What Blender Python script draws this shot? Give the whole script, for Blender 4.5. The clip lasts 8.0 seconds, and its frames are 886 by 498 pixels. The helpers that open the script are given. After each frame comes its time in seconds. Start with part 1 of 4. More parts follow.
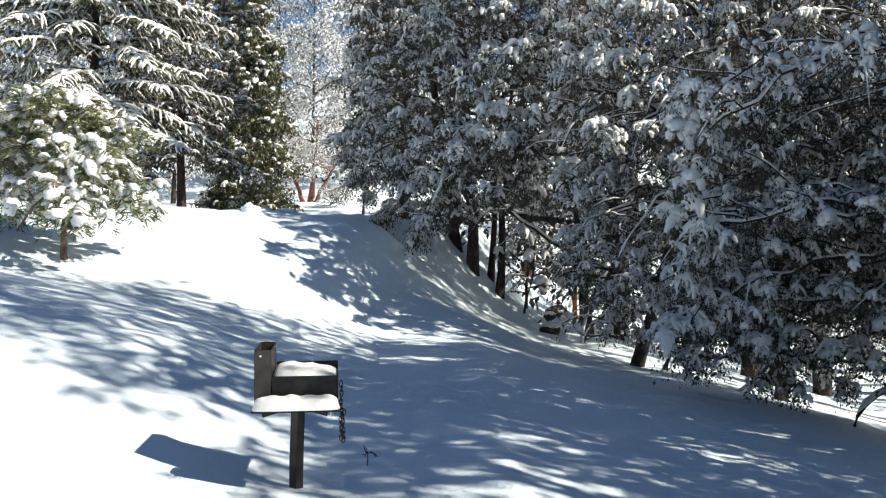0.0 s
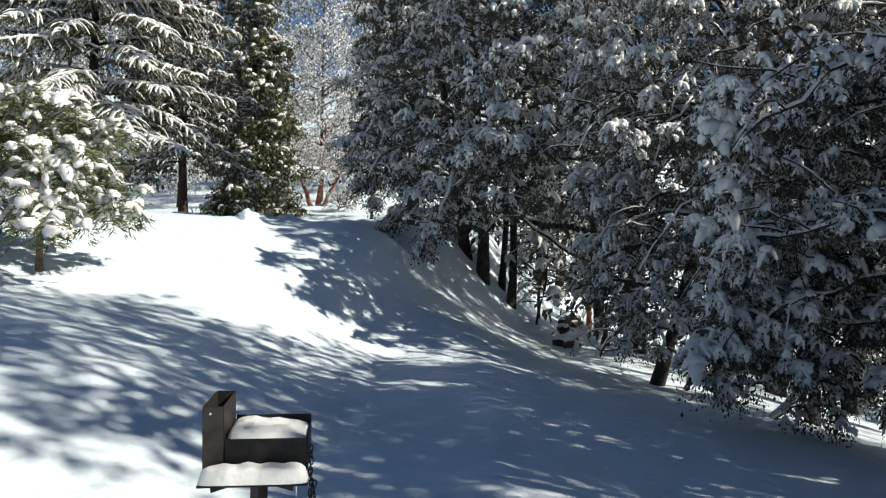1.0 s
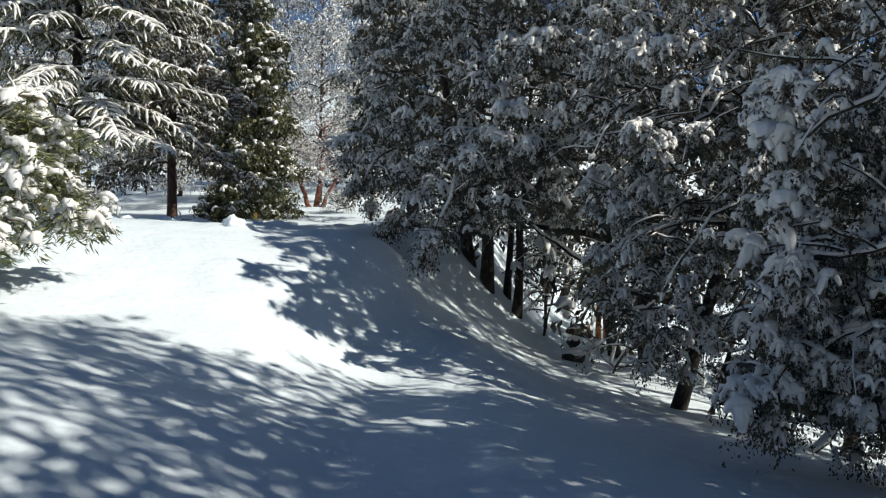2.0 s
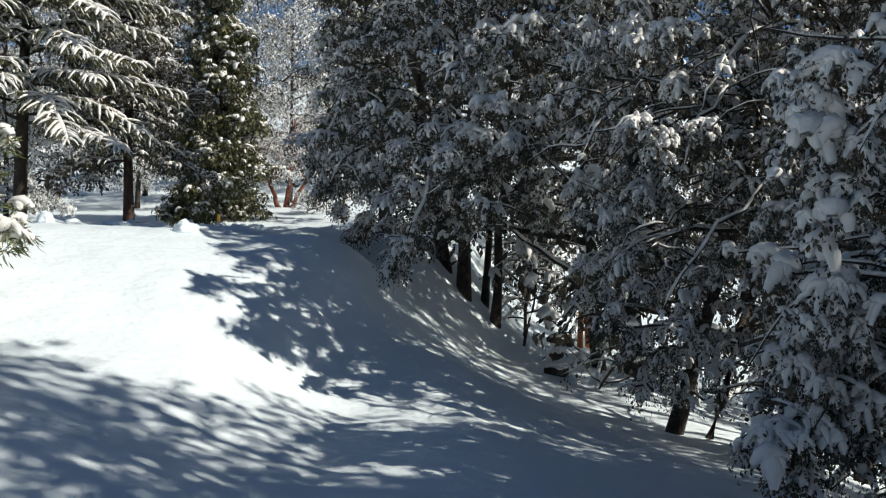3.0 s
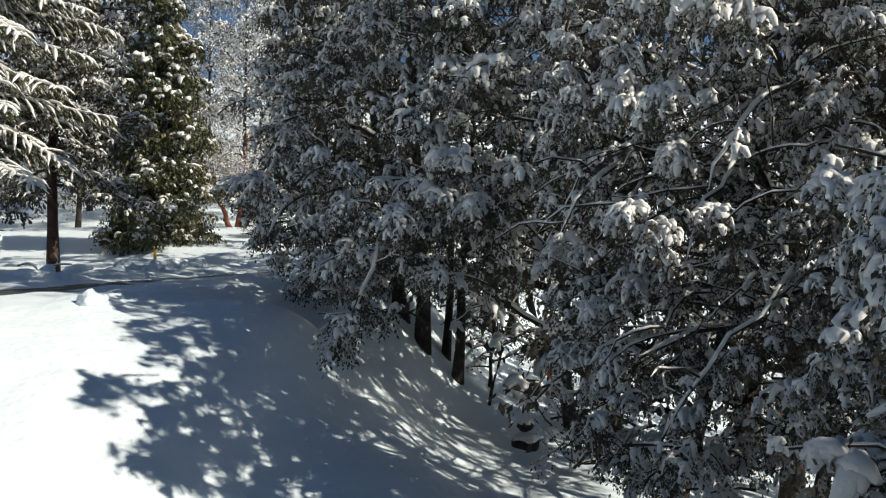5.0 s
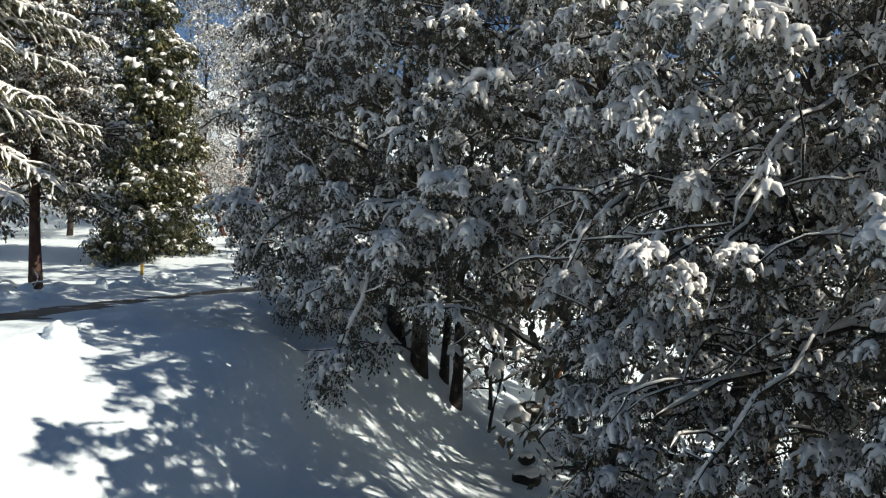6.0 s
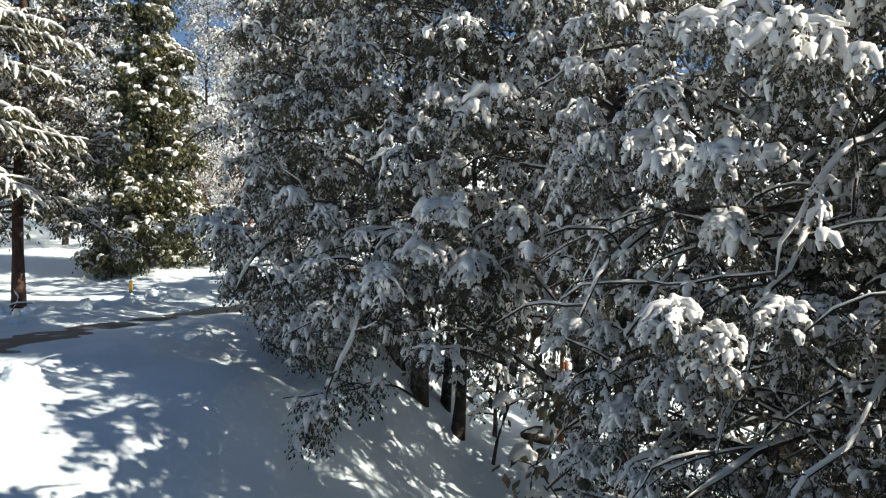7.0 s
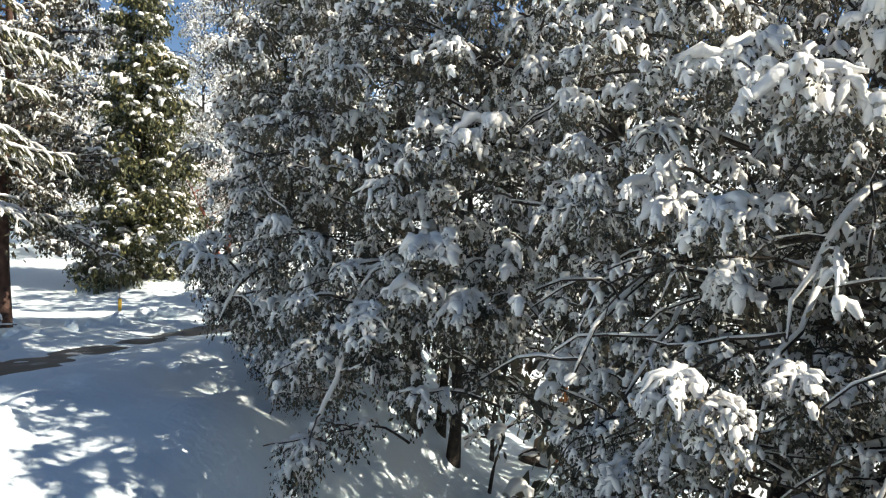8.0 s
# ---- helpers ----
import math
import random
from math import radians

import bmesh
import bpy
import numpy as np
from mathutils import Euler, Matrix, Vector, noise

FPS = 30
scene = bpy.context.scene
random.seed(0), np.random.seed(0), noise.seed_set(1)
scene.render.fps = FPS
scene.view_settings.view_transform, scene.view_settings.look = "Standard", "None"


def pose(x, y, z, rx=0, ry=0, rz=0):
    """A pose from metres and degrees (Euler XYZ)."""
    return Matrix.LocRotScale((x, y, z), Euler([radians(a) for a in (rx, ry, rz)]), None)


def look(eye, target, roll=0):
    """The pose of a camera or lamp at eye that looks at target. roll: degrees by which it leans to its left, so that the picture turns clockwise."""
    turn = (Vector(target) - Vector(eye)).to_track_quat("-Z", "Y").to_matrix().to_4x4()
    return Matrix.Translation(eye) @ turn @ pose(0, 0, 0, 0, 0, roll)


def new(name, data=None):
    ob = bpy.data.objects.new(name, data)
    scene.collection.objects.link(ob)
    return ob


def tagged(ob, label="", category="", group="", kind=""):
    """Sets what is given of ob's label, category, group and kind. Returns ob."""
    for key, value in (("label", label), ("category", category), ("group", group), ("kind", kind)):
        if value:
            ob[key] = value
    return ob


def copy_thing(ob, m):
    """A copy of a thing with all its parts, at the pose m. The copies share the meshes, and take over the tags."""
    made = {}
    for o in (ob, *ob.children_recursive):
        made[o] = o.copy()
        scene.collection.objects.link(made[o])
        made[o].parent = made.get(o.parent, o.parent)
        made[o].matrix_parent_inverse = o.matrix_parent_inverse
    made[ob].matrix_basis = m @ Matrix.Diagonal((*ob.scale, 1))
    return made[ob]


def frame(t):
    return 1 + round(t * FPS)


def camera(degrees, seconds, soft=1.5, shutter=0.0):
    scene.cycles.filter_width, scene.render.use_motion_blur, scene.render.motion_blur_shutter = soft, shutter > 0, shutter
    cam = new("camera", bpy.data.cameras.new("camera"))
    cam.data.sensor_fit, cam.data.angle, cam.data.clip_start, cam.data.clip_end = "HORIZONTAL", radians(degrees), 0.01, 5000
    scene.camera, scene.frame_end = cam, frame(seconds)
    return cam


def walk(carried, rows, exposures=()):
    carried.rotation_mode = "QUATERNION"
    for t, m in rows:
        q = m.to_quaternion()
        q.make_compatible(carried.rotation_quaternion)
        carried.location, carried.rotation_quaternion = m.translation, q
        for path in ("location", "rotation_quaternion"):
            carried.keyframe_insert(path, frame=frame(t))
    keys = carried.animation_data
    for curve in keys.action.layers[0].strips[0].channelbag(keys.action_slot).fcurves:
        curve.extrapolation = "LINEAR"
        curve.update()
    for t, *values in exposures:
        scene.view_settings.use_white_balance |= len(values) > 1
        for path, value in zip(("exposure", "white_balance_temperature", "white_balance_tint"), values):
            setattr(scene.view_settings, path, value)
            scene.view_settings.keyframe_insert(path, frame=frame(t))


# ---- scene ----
import functools

cam = camera(54.1, 8.0, 1.2)
METRES, EYE, TILT, LEAN, TURN = 10.0, 1.6, 0.0, 0.0, 0.0
ROWS = [
    (0.0, 0.0, 0.0, 0.0, 0.0, 0.0, -0.0),
    (0.5, 0.0066, 0.0431, 0.009, 0.39, 0.13, -0.14),
    (1.0, 0.0081, 0.1104, 0.015, 0.77, 0.19, -0.26),
    (1.5, 0.0078, 0.1843, 0.0259, 1.12, 0.13, -0.28),
    (3.0, 0.0101, 0.413, 0.0557, -0.68, 0.01, -0.24),
    (3.5, 0.0134, 0.4822, 0.0603, -2.13, -0.05, -0.14),
    (4.0, 0.0187, 0.5426, 0.0884, -3.21, -0.12, -0.08),
    (4.5, 0.0257, 0.592, 0.1405, -3.1, -0.11, -0.16),
    (6.0, 0.0482, 0.7411, 0.2206, -2.86, -0.02, -0.33),
    (6.5, 0.0558, 0.7975, 0.2401, -2.77, 0.03, -0.33),
    (7.0, 0.0646, 0.8586, 0.2636, -2.44, 0.03, -0.31),
    (7.5, 0.0738, 0.905, 0.2889, -2.39, 0.15, -0.31),
    (8.0, 0.0816, 0.9141, 0.3076, -2.34, 0.11, -0.3),
]
walk(cam, [(t, pose(0, 0, EYE, TILT, LEAN, TURN) @ pose(METRES * x, METRES * y, METRES * z, 90 + pitch, roll, yaw)) for t, x, y, z, yaw, pitch, roll in ROWS],
     [(t, e, k, 6) for t, e, k in ((0.0, 0.7, 6600), (0.5, 0.38, 6600), (1.0, 0.18, 6550), (1.5, 0.06, 6500), (3.0, -0.03, 6600), (4.5, 0.0, 6750), (6.0, 0.27, 6850), (7.0, 0.6, 6900), (8.0, 0.95, 7000))])

# ---- light ----
SUN_FROM = Vector((0.85, -0.24, 0.70)).normalized()
world = bpy.data.worlds.new("winter_sky")
scene.world = world
world.use_nodes = True
wn, wl = world.node_tree.nodes, world.node_tree.links
sky = wn.new("ShaderNodeTexSky")
sky.sky_type = "NISHITA"
sky.sun_disc = False
sky.sun_elevation = math.asin(SUN_FROM.z)
sky.sun_rotation = math.atan2(SUN_FROM.x, SUN_FROM.y)
sky.altitude = 2800.0
sky.dust_density = 0.1
sky.ozone_density = 4.0
wl.new(sky.outputs[0], wn["Background"].inputs[0])
wn["Background"].inputs[1].default_value = 0.07
sun_data = bpy.data.lights.new("sun", "SUN")
sun_data.energy, sun_data.angle, sun_data.color = 5.0, radians(0.53), (1.0, 0.95, 0.87)
sun = new("sun", sun_data)
sun.matrix_world = look(SUN_FROM * 60, (0, 0, 0))


# ---- materials ----
def material(name, rough=0.7, metal=0.0):
    m = bpy.data.materials.new(name)
    m.use_nodes = True
    b = m.node_tree.nodes["Principled BSDF"]
    b.inputs["Roughness"].default_value = rough
    b.inputs["Metallic"].default_value = metal
    return m, m.node_tree.nodes, m.node_tree.links, b


def noise_node(nodes, links, scale, detail=4.0, kind="Object"):
    tc = nodes.new("ShaderNodeTexCoord")
    n = nodes.new("ShaderNodeTexNoise")
    n.inputs["Scale"].default_value = scale
    n.inputs["Detail"].default_value = detail
    links.new(tc.outputs[kind], n.inputs["Vector"])
    return n


def ramp(nodes, links, source, stops):
    r = nodes.new("ShaderNodeValToRGB")
    el = r.color_ramp.elements
    while len(el) < len(stops):
        el.new(0.5)
    for e, (p, c) in zip(el, stops):
        e.position, e.color = p, (*c, 1)
    links.new(source, r.inputs[0])
    return r


def bump(nodes, links, b, source, strength, distance):
    n = nodes.new("ShaderNodeBump")
    n.inputs["Strength"].default_value = strength
    n.inputs["Distance"].default_value = distance
    links.new(source, n.inputs["Height"])
    links.new(n.outputs[0], b.inputs["Normal"])
    return n


def noisy(name, stops, scale, rough, bump_scale, bump_strength, bump_distance, metal=0.0):
    m, nodes, links, b = material(name, rough, metal)
    n = noise_node(nodes, links, scale)
    r = ramp(nodes, links, n.outputs[0], stops)
    links.new(r.outputs[0], b.inputs["Base Color"])
    k = noise_node(nodes, links, bump_scale, 6.0)
    bump(nodes, links, b, k.outputs[0], bump_strength, bump_distance)
    return m


def leafy(name, stops, rough=0.45):
    m, nodes, links, b = material(name, rough)
    g = nodes.new("ShaderNodeNewGeometry")
    r = ramp(nodes, links, g.outputs["Random Per Island"], stops)
    links.new(r.outputs[0], b.inputs["Base Color"])
    return m


SNOW = noisy("snow_ground", [(0.3, (0.725, 0.80, 0.84)), (0.7, (0.80, 0.87, 0.905))], 0.6, 0.65, 7.0, 0.75, 0.04)
SNOW_TREE = noisy("snow_on_branches", [(0.3, (0.73, 0.71, 0.68)), (0.7, (0.85, 0.83, 0.80))], 5.0, 0.65, 22.0, 0.5, 0.02)
OAK_LEAF = leafy("oak_leaf", [(0.0, (0.036, 0.035, 0.022)), (0.5, (0.060, 0.057, 0.036)), (0.8, (0.100, 0.086, 0.055)), (1.0, (0.16, 0.100, 0.055))])
CEDAR_LEAF = leafy("cedar_leaf", [(0.0, (0.030, 0.038, 0.016)), (0.6, (0.065, 0.072, 0.026)), (1.0, (0.17, 0.14, 0.045))], 0.55)
PINE_NEEDLE = leafy("pine_needle", [(0.0, (0.06, 0.08, 0.03)), (0.6, (0.12, 0.14, 0.05)), (1.0, (0.22, 0.21, 0.07))], 0.5)
FROST_LEAF = leafy("frosted_leaf", [(0.0, (0.10, 0.075, 0.045)), (0.35, (0.16, 0.14, 0.09)), (0.45, (0.70, 0.70, 0.70)), (1.0, (0.86, 0.87, 0.88))], 0.7)
BARK = noisy("dark_bark", [(0.3, (0.020, 0.015, 0.012)), (0.7, (0.060, 0.043, 0.032))], 6.0, 0.9, 18.0, 1.0, 0.03)
FIR_BARK = noisy("red_brown_bark", [(0.3, (0.040, 0.020, 0.015)), (0.7, (0.10, 0.052, 0.038))], 6.0, 0.9, 18.0, 1.0, 0.03)
RED_BARK = noisy("red_bark", [(0.3, (0.12, 0.035, 0.022)), (0.7, (0.26, 0.09, 0.055))], 5.0, 0.8, 15.0, 0.7, 0.02)
PINE_BARK = noisy("pine_bark", [(0.3, (0.10, 0.065, 0.045)), (0.7, (0.24, 0.17, 0.12))], 8.0, 0.9, 25.0, 1.0, 0.02)
ORANGE_WOOD = noisy("split_orange_wood", [(0.3, (0.30, 0.10, 0.03)), (0.7, (0.52, 0.22, 0.08))], 9.0, 0.8, 25.0, 0.7, 0.015)
STEEL = noisy("blackened_steel", [(0.35, (0.006, 0.006, 0.007)), (0.65, (0.022, 0.020, 0.018))], 14.0, 0.55, 60.0, 0.3, 0.003, 0.5)
RUST = noisy("rust_brown_steel", [(0.35, (0.020, 0.016, 0.014)), (0.7, (0.052, 0.040, 0.034))], 11.0, 0.6, 60.0, 0.35, 0.003, 0.3)
ASPHALT = noisy("wet_asphalt", [(0.35, (0.025, 0.025, 0.027)), (0.6, (0.055, 0.055, 0.057)), (0.75, (0.5, 0.51, 0.53))], 1.6, 0.5, 80.0, 0.4, 0.004)
YELLOW = noisy("yellow_paint", [(0.3, (0.50, 0.30, 0.03)), (0.7, (0.70, 0.45, 0.06))], 9.0, 0.5, 30.0, 0.2, 0.004)


# ---- mesh helpers ----
class Buf:
    """Vertices and faces (all of one corner count a batch) gathered for one mesh."""

    def __init__(self):
        self.v, self.f, self.n = [], [], 0

    def add(self, verts, faces):
        verts = np.asarray(verts, dtype=np.float32).reshape(-1, 3)
        self.v.append(verts)
        self.f.append(np.asarray(faces, dtype=np.int32) + self.n)
        self.n += len(verts)

    def mesh(self, name, mat, smooth=True):
        me = bpy.data.meshes.new(name)
        if self.n:
            v = np.concatenate(self.v)
            loops = np.concatenate([f.ravel() for f in self.f])
            sizes = np.concatenate([np.full(len(f), f.shape[1], dtype=np.int32) for f in self.f])
            starts = np.concatenate([[0], np.cumsum(sizes)[:-1]]).astype(np.int32)
            me.vertices.add(len(v))
            me.vertices.foreach_set("co", v.ravel())
            me.loops.add(len(loops))
            me.loops.foreach_set("vertex_index", loops)
            me.polygons.add(len(sizes))
            me.polygons.foreach_set("loop_start", starts)
            me.polygons.foreach_set("use_smooth", np.full(len(sizes), smooth))
            me.update(calc_edges=True)
            me.validate()
        me.materials.append(mat)
        return me


def part(name, buf, mat, parent=None, label="", smooth=True):
    ob = new(name, buf.mesh(name, mat, smooth))
    ob.parent = parent
    return tagged(ob, label)


def bpart(name, bm, mat, parent=None, label="", smooth=False):
    me = bpy.data.meshes.new(name)
    bm.to_mesh(me)
    bm.free()
    me.materials.append(mat)
    if smooth:
        me.polygons.foreach_set("use_smooth", np.full(len(me.polygons), True))
    ob = new(name, me)
    ob.parent = parent
    return tagged(ob, label)


def empty(name, x, y, z, label, category, group="", turn=0.0):
    ob = new(name)
    ob.empty_display_size = 0.2
    ob.matrix_basis = pose(x, y, z, 0, 0, turn)
    return tagged(ob, label, category, group)


def tube(buf, pts, radii, sides=6, flat=1.0, cap=True):
    pts = np.asarray(pts, dtype=float)
    n = len(pts)
    d = np.gradient(pts, axis=0)
    d /= np.linalg.norm(d, axis=1)[:, None] + 1e-9
    ref = np.where(np.abs(d[:, 2:3]) > 0.95, np.array([[1.0, 0, 0]]), np.array([[0, 0, 1.0]]))
    a = np.cross(d, ref)
    a /= np.linalg.norm(a, axis=1)[:, None] + 1e-9
    b = np.cross(a, d)
    ang = np.linspace(0, 2 * np.pi, sides, endpoint=False)
    r = np.asarray(radii, dtype=float)[:, None, None]
    ring = pts[:, None, :] + r * (np.cos(ang)[None, :, None] * a[:, None, :] + flat * np.sin(ang)[None, :, None] * b[:, None, :])
    i, j = np.meshgrid(np.arange(n - 1), np.arange(sides), indexing="ij")
    k = (j + 1) % sides
    faces = np.stack([i * sides + j, i * sides + k, (i + 1) * sides + k, (i + 1) * sides + j], -1).reshape(-1, 4)
    buf.add(ring.reshape(-1, 3), faces)
    if cap:
        for e in (0, n - 1):
            m = np.concatenate([ring[e], pts[e:e + 1]])
            q = np.arange(sides)
            buf.add(m, np.stack([q, (q + 1) % sides, np.full(sides, sides)], -1))


def lobe(path, radii, sides, flat):
    """A closed drop of snow along a short path: vertices and faces."""
    b = Buf()
    tube(b, path, radii, sides, flat, cap=False)
    return np.concatenate(b.v), np.concatenate(b.f)


# ---- ground ----
def smooth(e0, e1, v):
    t = np.clip((v - e0) / (e1 - e0), 0, 1)
    return t * t * (3 - 2 * t)


def smooth_ramp(t):
    """A straight ramp from 0 to 1 with rounded ends."""
    k, foot, t = 18.0, 7.0, np.clip(t, -1.0, 2.0)
    return np.log1p(np.exp(np.clip(k * t, -40, 40))) / k - np.log1p(np.exp(np.clip(foot * (t - 1), -40, 40))) / foot


@functools.lru_cache(maxsize=None)
def wave_set(seed):
    r = np.random.RandomState(seed)
    return [(math.cos(a), math.sin(a), f, p) for a, f, p in [(r.uniform(0, 2 * np.pi), r.uniform(0.6, 1.7), r.uniform(0, 6.28)) for _ in range(9)]]


def waves(x, y, seed, scale):
    """Soft unevenness from a few crossing waves."""
    out = np.zeros_like(x, dtype=float)
    for c, s, f, p in wave_set(seed):
        f /= scale
        out += np.sin((c * x + s * y) * f * 2 * np.pi + p + 0.8 * np.sin((s * x - c * y) * f * 3 + p))
    return out / 9


def crest(x):
    return 20 + 0.60 * (x + 4.4) + np.maximum(0, x + 3.0) ** 1.7


def road_mid(y):
    """x of the middle of the ploughed strip along the bank's top."""
    return -6.6 + 0.22 * (y - 21.0) + 0.004 * np.maximum(0, y - 27) ** 2


# soft rises and hollows of the slope: x, y, width, height
SWELLS = [(-3.4, 20.2, 2.0, -0.21), (-2.2, 18.9, 2.0, -0.16), (-1.1, 24.8, 2.0, -1.07), (-0.8, 18.6, 2.0, 0.3), (-0.1, 23.7, 2.0, 0.25),
          (-2.3, 27.0, 2.0, 0.12), (1.0, 27.8, 1.5, -0.64), (1.9, 28.2, 1.5, 0.79), (3.0, 28.4, 2.0, -0.16), (4.5, 30.6, 2.5, 0.08),
          (-3.8, 9.7, 2.5, 0.18), (-8.0, 50.0, 7.0, 0.35), (1.5, 19.0, 2.2, 0.08)]


def height(x, y):
    x, y = np.asarray(x, dtype=float), np.asarray(y, dtype=float)
    base = 0.24 * np.maximum(0, -x - 1.0) - 0.10 * np.maximum(0, -x - 7.0) - 0.15 * np.maximum(0, x - 0.5) - 0.10 * np.maximum(0, x - 5.0)
    base = np.maximum(base - 0.4 * smooth(-0.5, 2.5, x) * smooth(11, 20, y), -2.6)
    width = 7.5 + 1.6 * np.clip(x + 1.5, 0, 9) - 0.4 * np.clip(-3.5 - x, 0, 5)
    t = (crest(np.minimum(x, 14)) - y) / np.minimum(width, 22)
    up = 1 - 0.45 * smooth(-0.08, 1.0, t) - 0.55 * smooth_ramp(t)
    top = 2.6 + 0.13 * np.maximum(0, y - 40) + 0.11 * np.maximum(0, y - 62)
    top = np.where(top > 40, 40 + 12 * np.tanh((top - 40) / 60), top)
    z = base * (1 - up) + top * up
    # ploughed berms on both sides of the road, and the sunk lane between
    s = x - road_mid(y)
    on = smooth(19, 22, y) * (1 - smooth(70, 80, y)) * up
    lump = 0.5 + 0.9 * waves(x, y, 3, 1.1)
    z = z + on * lump * (0.16 * np.exp(-((s - 2.0) / 0.5) ** 2) + 0.30 * np.exp(-((s + 2.9) / 0.9) ** 2))
    z = z - on * 0.105 * np.exp(-((s + 0.5 + 0.35 * waves(x, y, 8, 1.4)) / 0.8) ** 4) * (0.75 + 0.5 * waves(x, y, 12, 2.5))
    for cx, cy, w, a in SWELLS:
        z = z + a * np.exp(-((x - cx) ** 2 + (y - cy) ** 2) / w ** 2)
    z = z + 0.05 * waves(x, y, 5, 3.2) + 0.028 * waves(x, y, 6, 0.9)
    return z


def axis(lo, hi, step, far):
    """Even steps from lo to hi, then wider and wider ones out to far."""
    mid = np.arange(lo, hi + step, step)
    out, d, v = [], step, hi + step
    while v < far:
        d *= 1.22
        v += d
        out.append(v)
    low, d, v = [], step, lo
    while v > -far:
        d *= 1.22
        v -= d
        low.append(v)
    return np.concatenate([low[::-1], mid, out])


def build_ground():
    xs, ys = axis(-8.5, 5.0, 0.12, 1500), axis(3.5, 31.0, 0.14, 1500)
    gx, gy = np.meshgrid(xs, ys, indexing="ij")
    gz = height(gx, gy)
    b = Buf()
    n, m = gx.shape
    i, j = np.meshgrid(np.arange(n - 1), np.arange(m - 1), indexing="ij")
    q = i * m + j
    b.add(np.stack([gx, gy, gz], -1), np.stack([q, q + m, q + m + 1, q + 1], -1).reshape(-1, 4))
    tagged(part("ground", b, SNOW), "deep smooth snow covering a slope and hollow", "snow", kind="structure")
    r = Buf()
    ys2 = np.arange(20.4, 74.0, 0.4)
    cols = np.linspace(-1.7, 0.9, 9)
    px = road_mid(ys2)[:, None] + cols[None, :]
    py = np.repeat(ys2[:, None], 9, axis=1)
    pz = 2.6 + 0.13 * np.maximum(0, py - 40) - 0.055 + 0 * px
    n, m = px.shape
    i, j = np.meshgrid(np.arange(n - 1), np.arange(m - 1), indexing="ij")
    q = i * m + j
    r.add(np.stack([px, py, pz], -1), np.stack([q, q + 1, q + m + 1, q + m], -1).reshape(-1, 4))
    tagged(part("road", r, ASPHALT), "wet asphalt lane half covered with ploughed snow", "road", kind="structure")


def ground_at(x, y):
    return float(height(np.array(x), np.array(y)))


# ---- sprays of leaves with snow on them ----
def spray(rng, leaves, leaf, reach, fingers, pad, drop, lobes=5, rings=4, needle=False, fat=0.26):
    """One hanging spray in its own frame, x outwards and z up: leaf quads, and drooping lobes of snow lying on it."""
    lv, sv, sf, ns = [], [], [], 0
    count = max(fingers, 4)
    fans = [(a, reach * rng.uniform(0.55, 1.2)) for a in rng.permutation(np.linspace(-2.0, 2.0, count)) + rng.uniform(-0.3, 0.3, count)]

    def arc(a, length, t):
        t = np.asarray(t, dtype=float)
        r = length * (t - 0.25 * t * t)
        return np.stack([np.cos(a) * r, np.sin(a) * r, 0.03 * reach - drop * length * t ** 1.6], -1)

    for _ in range(leaves):
        a, length = fans[rng.randint(len(fans))]
        p = arc(a, length, [rng.uniform(0.1, 1.3)])[0] + rng.normal(0, 0.20 * reach, 3)
        p[2] -= 0.10 * reach
        if needle:
            d = np.array([np.cos(a), np.sin(a), -0.4]) + rng.normal(0, 0.45, 3)
        else:
            d = np.array([np.cos(a) * 0.4, np.sin(a) * 0.4, -0.9]) + rng.normal(0, 0.5, 3)
        d /= np.linalg.norm(d)
        s = np.cross(d, rng.normal(0, 1, 3))
        s /= np.linalg.norm(s) + 1e-9
        size, w = leaf * rng.uniform(0.65, 1.35), (0.07 if needle else 0.24)
        lv += [p, p + d * size * 0.45 + s * size * w, p + d * size, p + d * size * 0.55 - s * size * w]
    prof = np.interp(np.linspace(0, 1, rings), [0, 0.3, 0.75, 1], [0.45, 1.0, 0.95, 0.5])
    for k in range(fingers):
        a, length = fans[k % len(fans)]
        t = np.linspace(rng.uniform(0.0, 0.3), rng.uniform(0.55, 0.95), rings)
        path = arc(a, length, t) + np.array([0, 0, 0.10 * reach])
        path += rng.normal(0, 0.03 * reach, path.shape)
        v, f = lobe(path, prof * reach * fat * rng.uniform(0.6, 1.25), lobes, 0.8)
        sv.append(v); sf.append(f + ns); ns += len(v)
    if pad:
        t = np.linspace(-1, 1, rings + 1)
        path = np.stack([pad * t + 0.1 * reach, rng.uniform(-0.5, 0.5) * pad * t, 0.12 * reach - 0.55 * pad * t ** 2], -1)
        prof = np.sqrt(np.maximum(0.12, 1 - t ** 2)) * (1 + 0.22 * rng.normal(0, 1, rings + 1))
        v, f = lobe(path, np.abs(prof) * pad * 0.75, lobes + 1, 0.62)
        v = v + rng.normal(0, 0.06 * pad, v.shape)
        sv.append(v); sf.append(f + ns); ns += len(v)
    L = np.array(lv).reshape(-1, 3)
    S = np.concatenate(sv) if sv else np.zeros((0, 3))
    F = np.concatenate(sf) if sf else np.zeros((0, 4), dtype=int)
    return L, S, F


def sprays(seed, count, **kw):
    r = np.random.RandomState(seed)
    return [spray(r, **kw) for _ in range(count)]


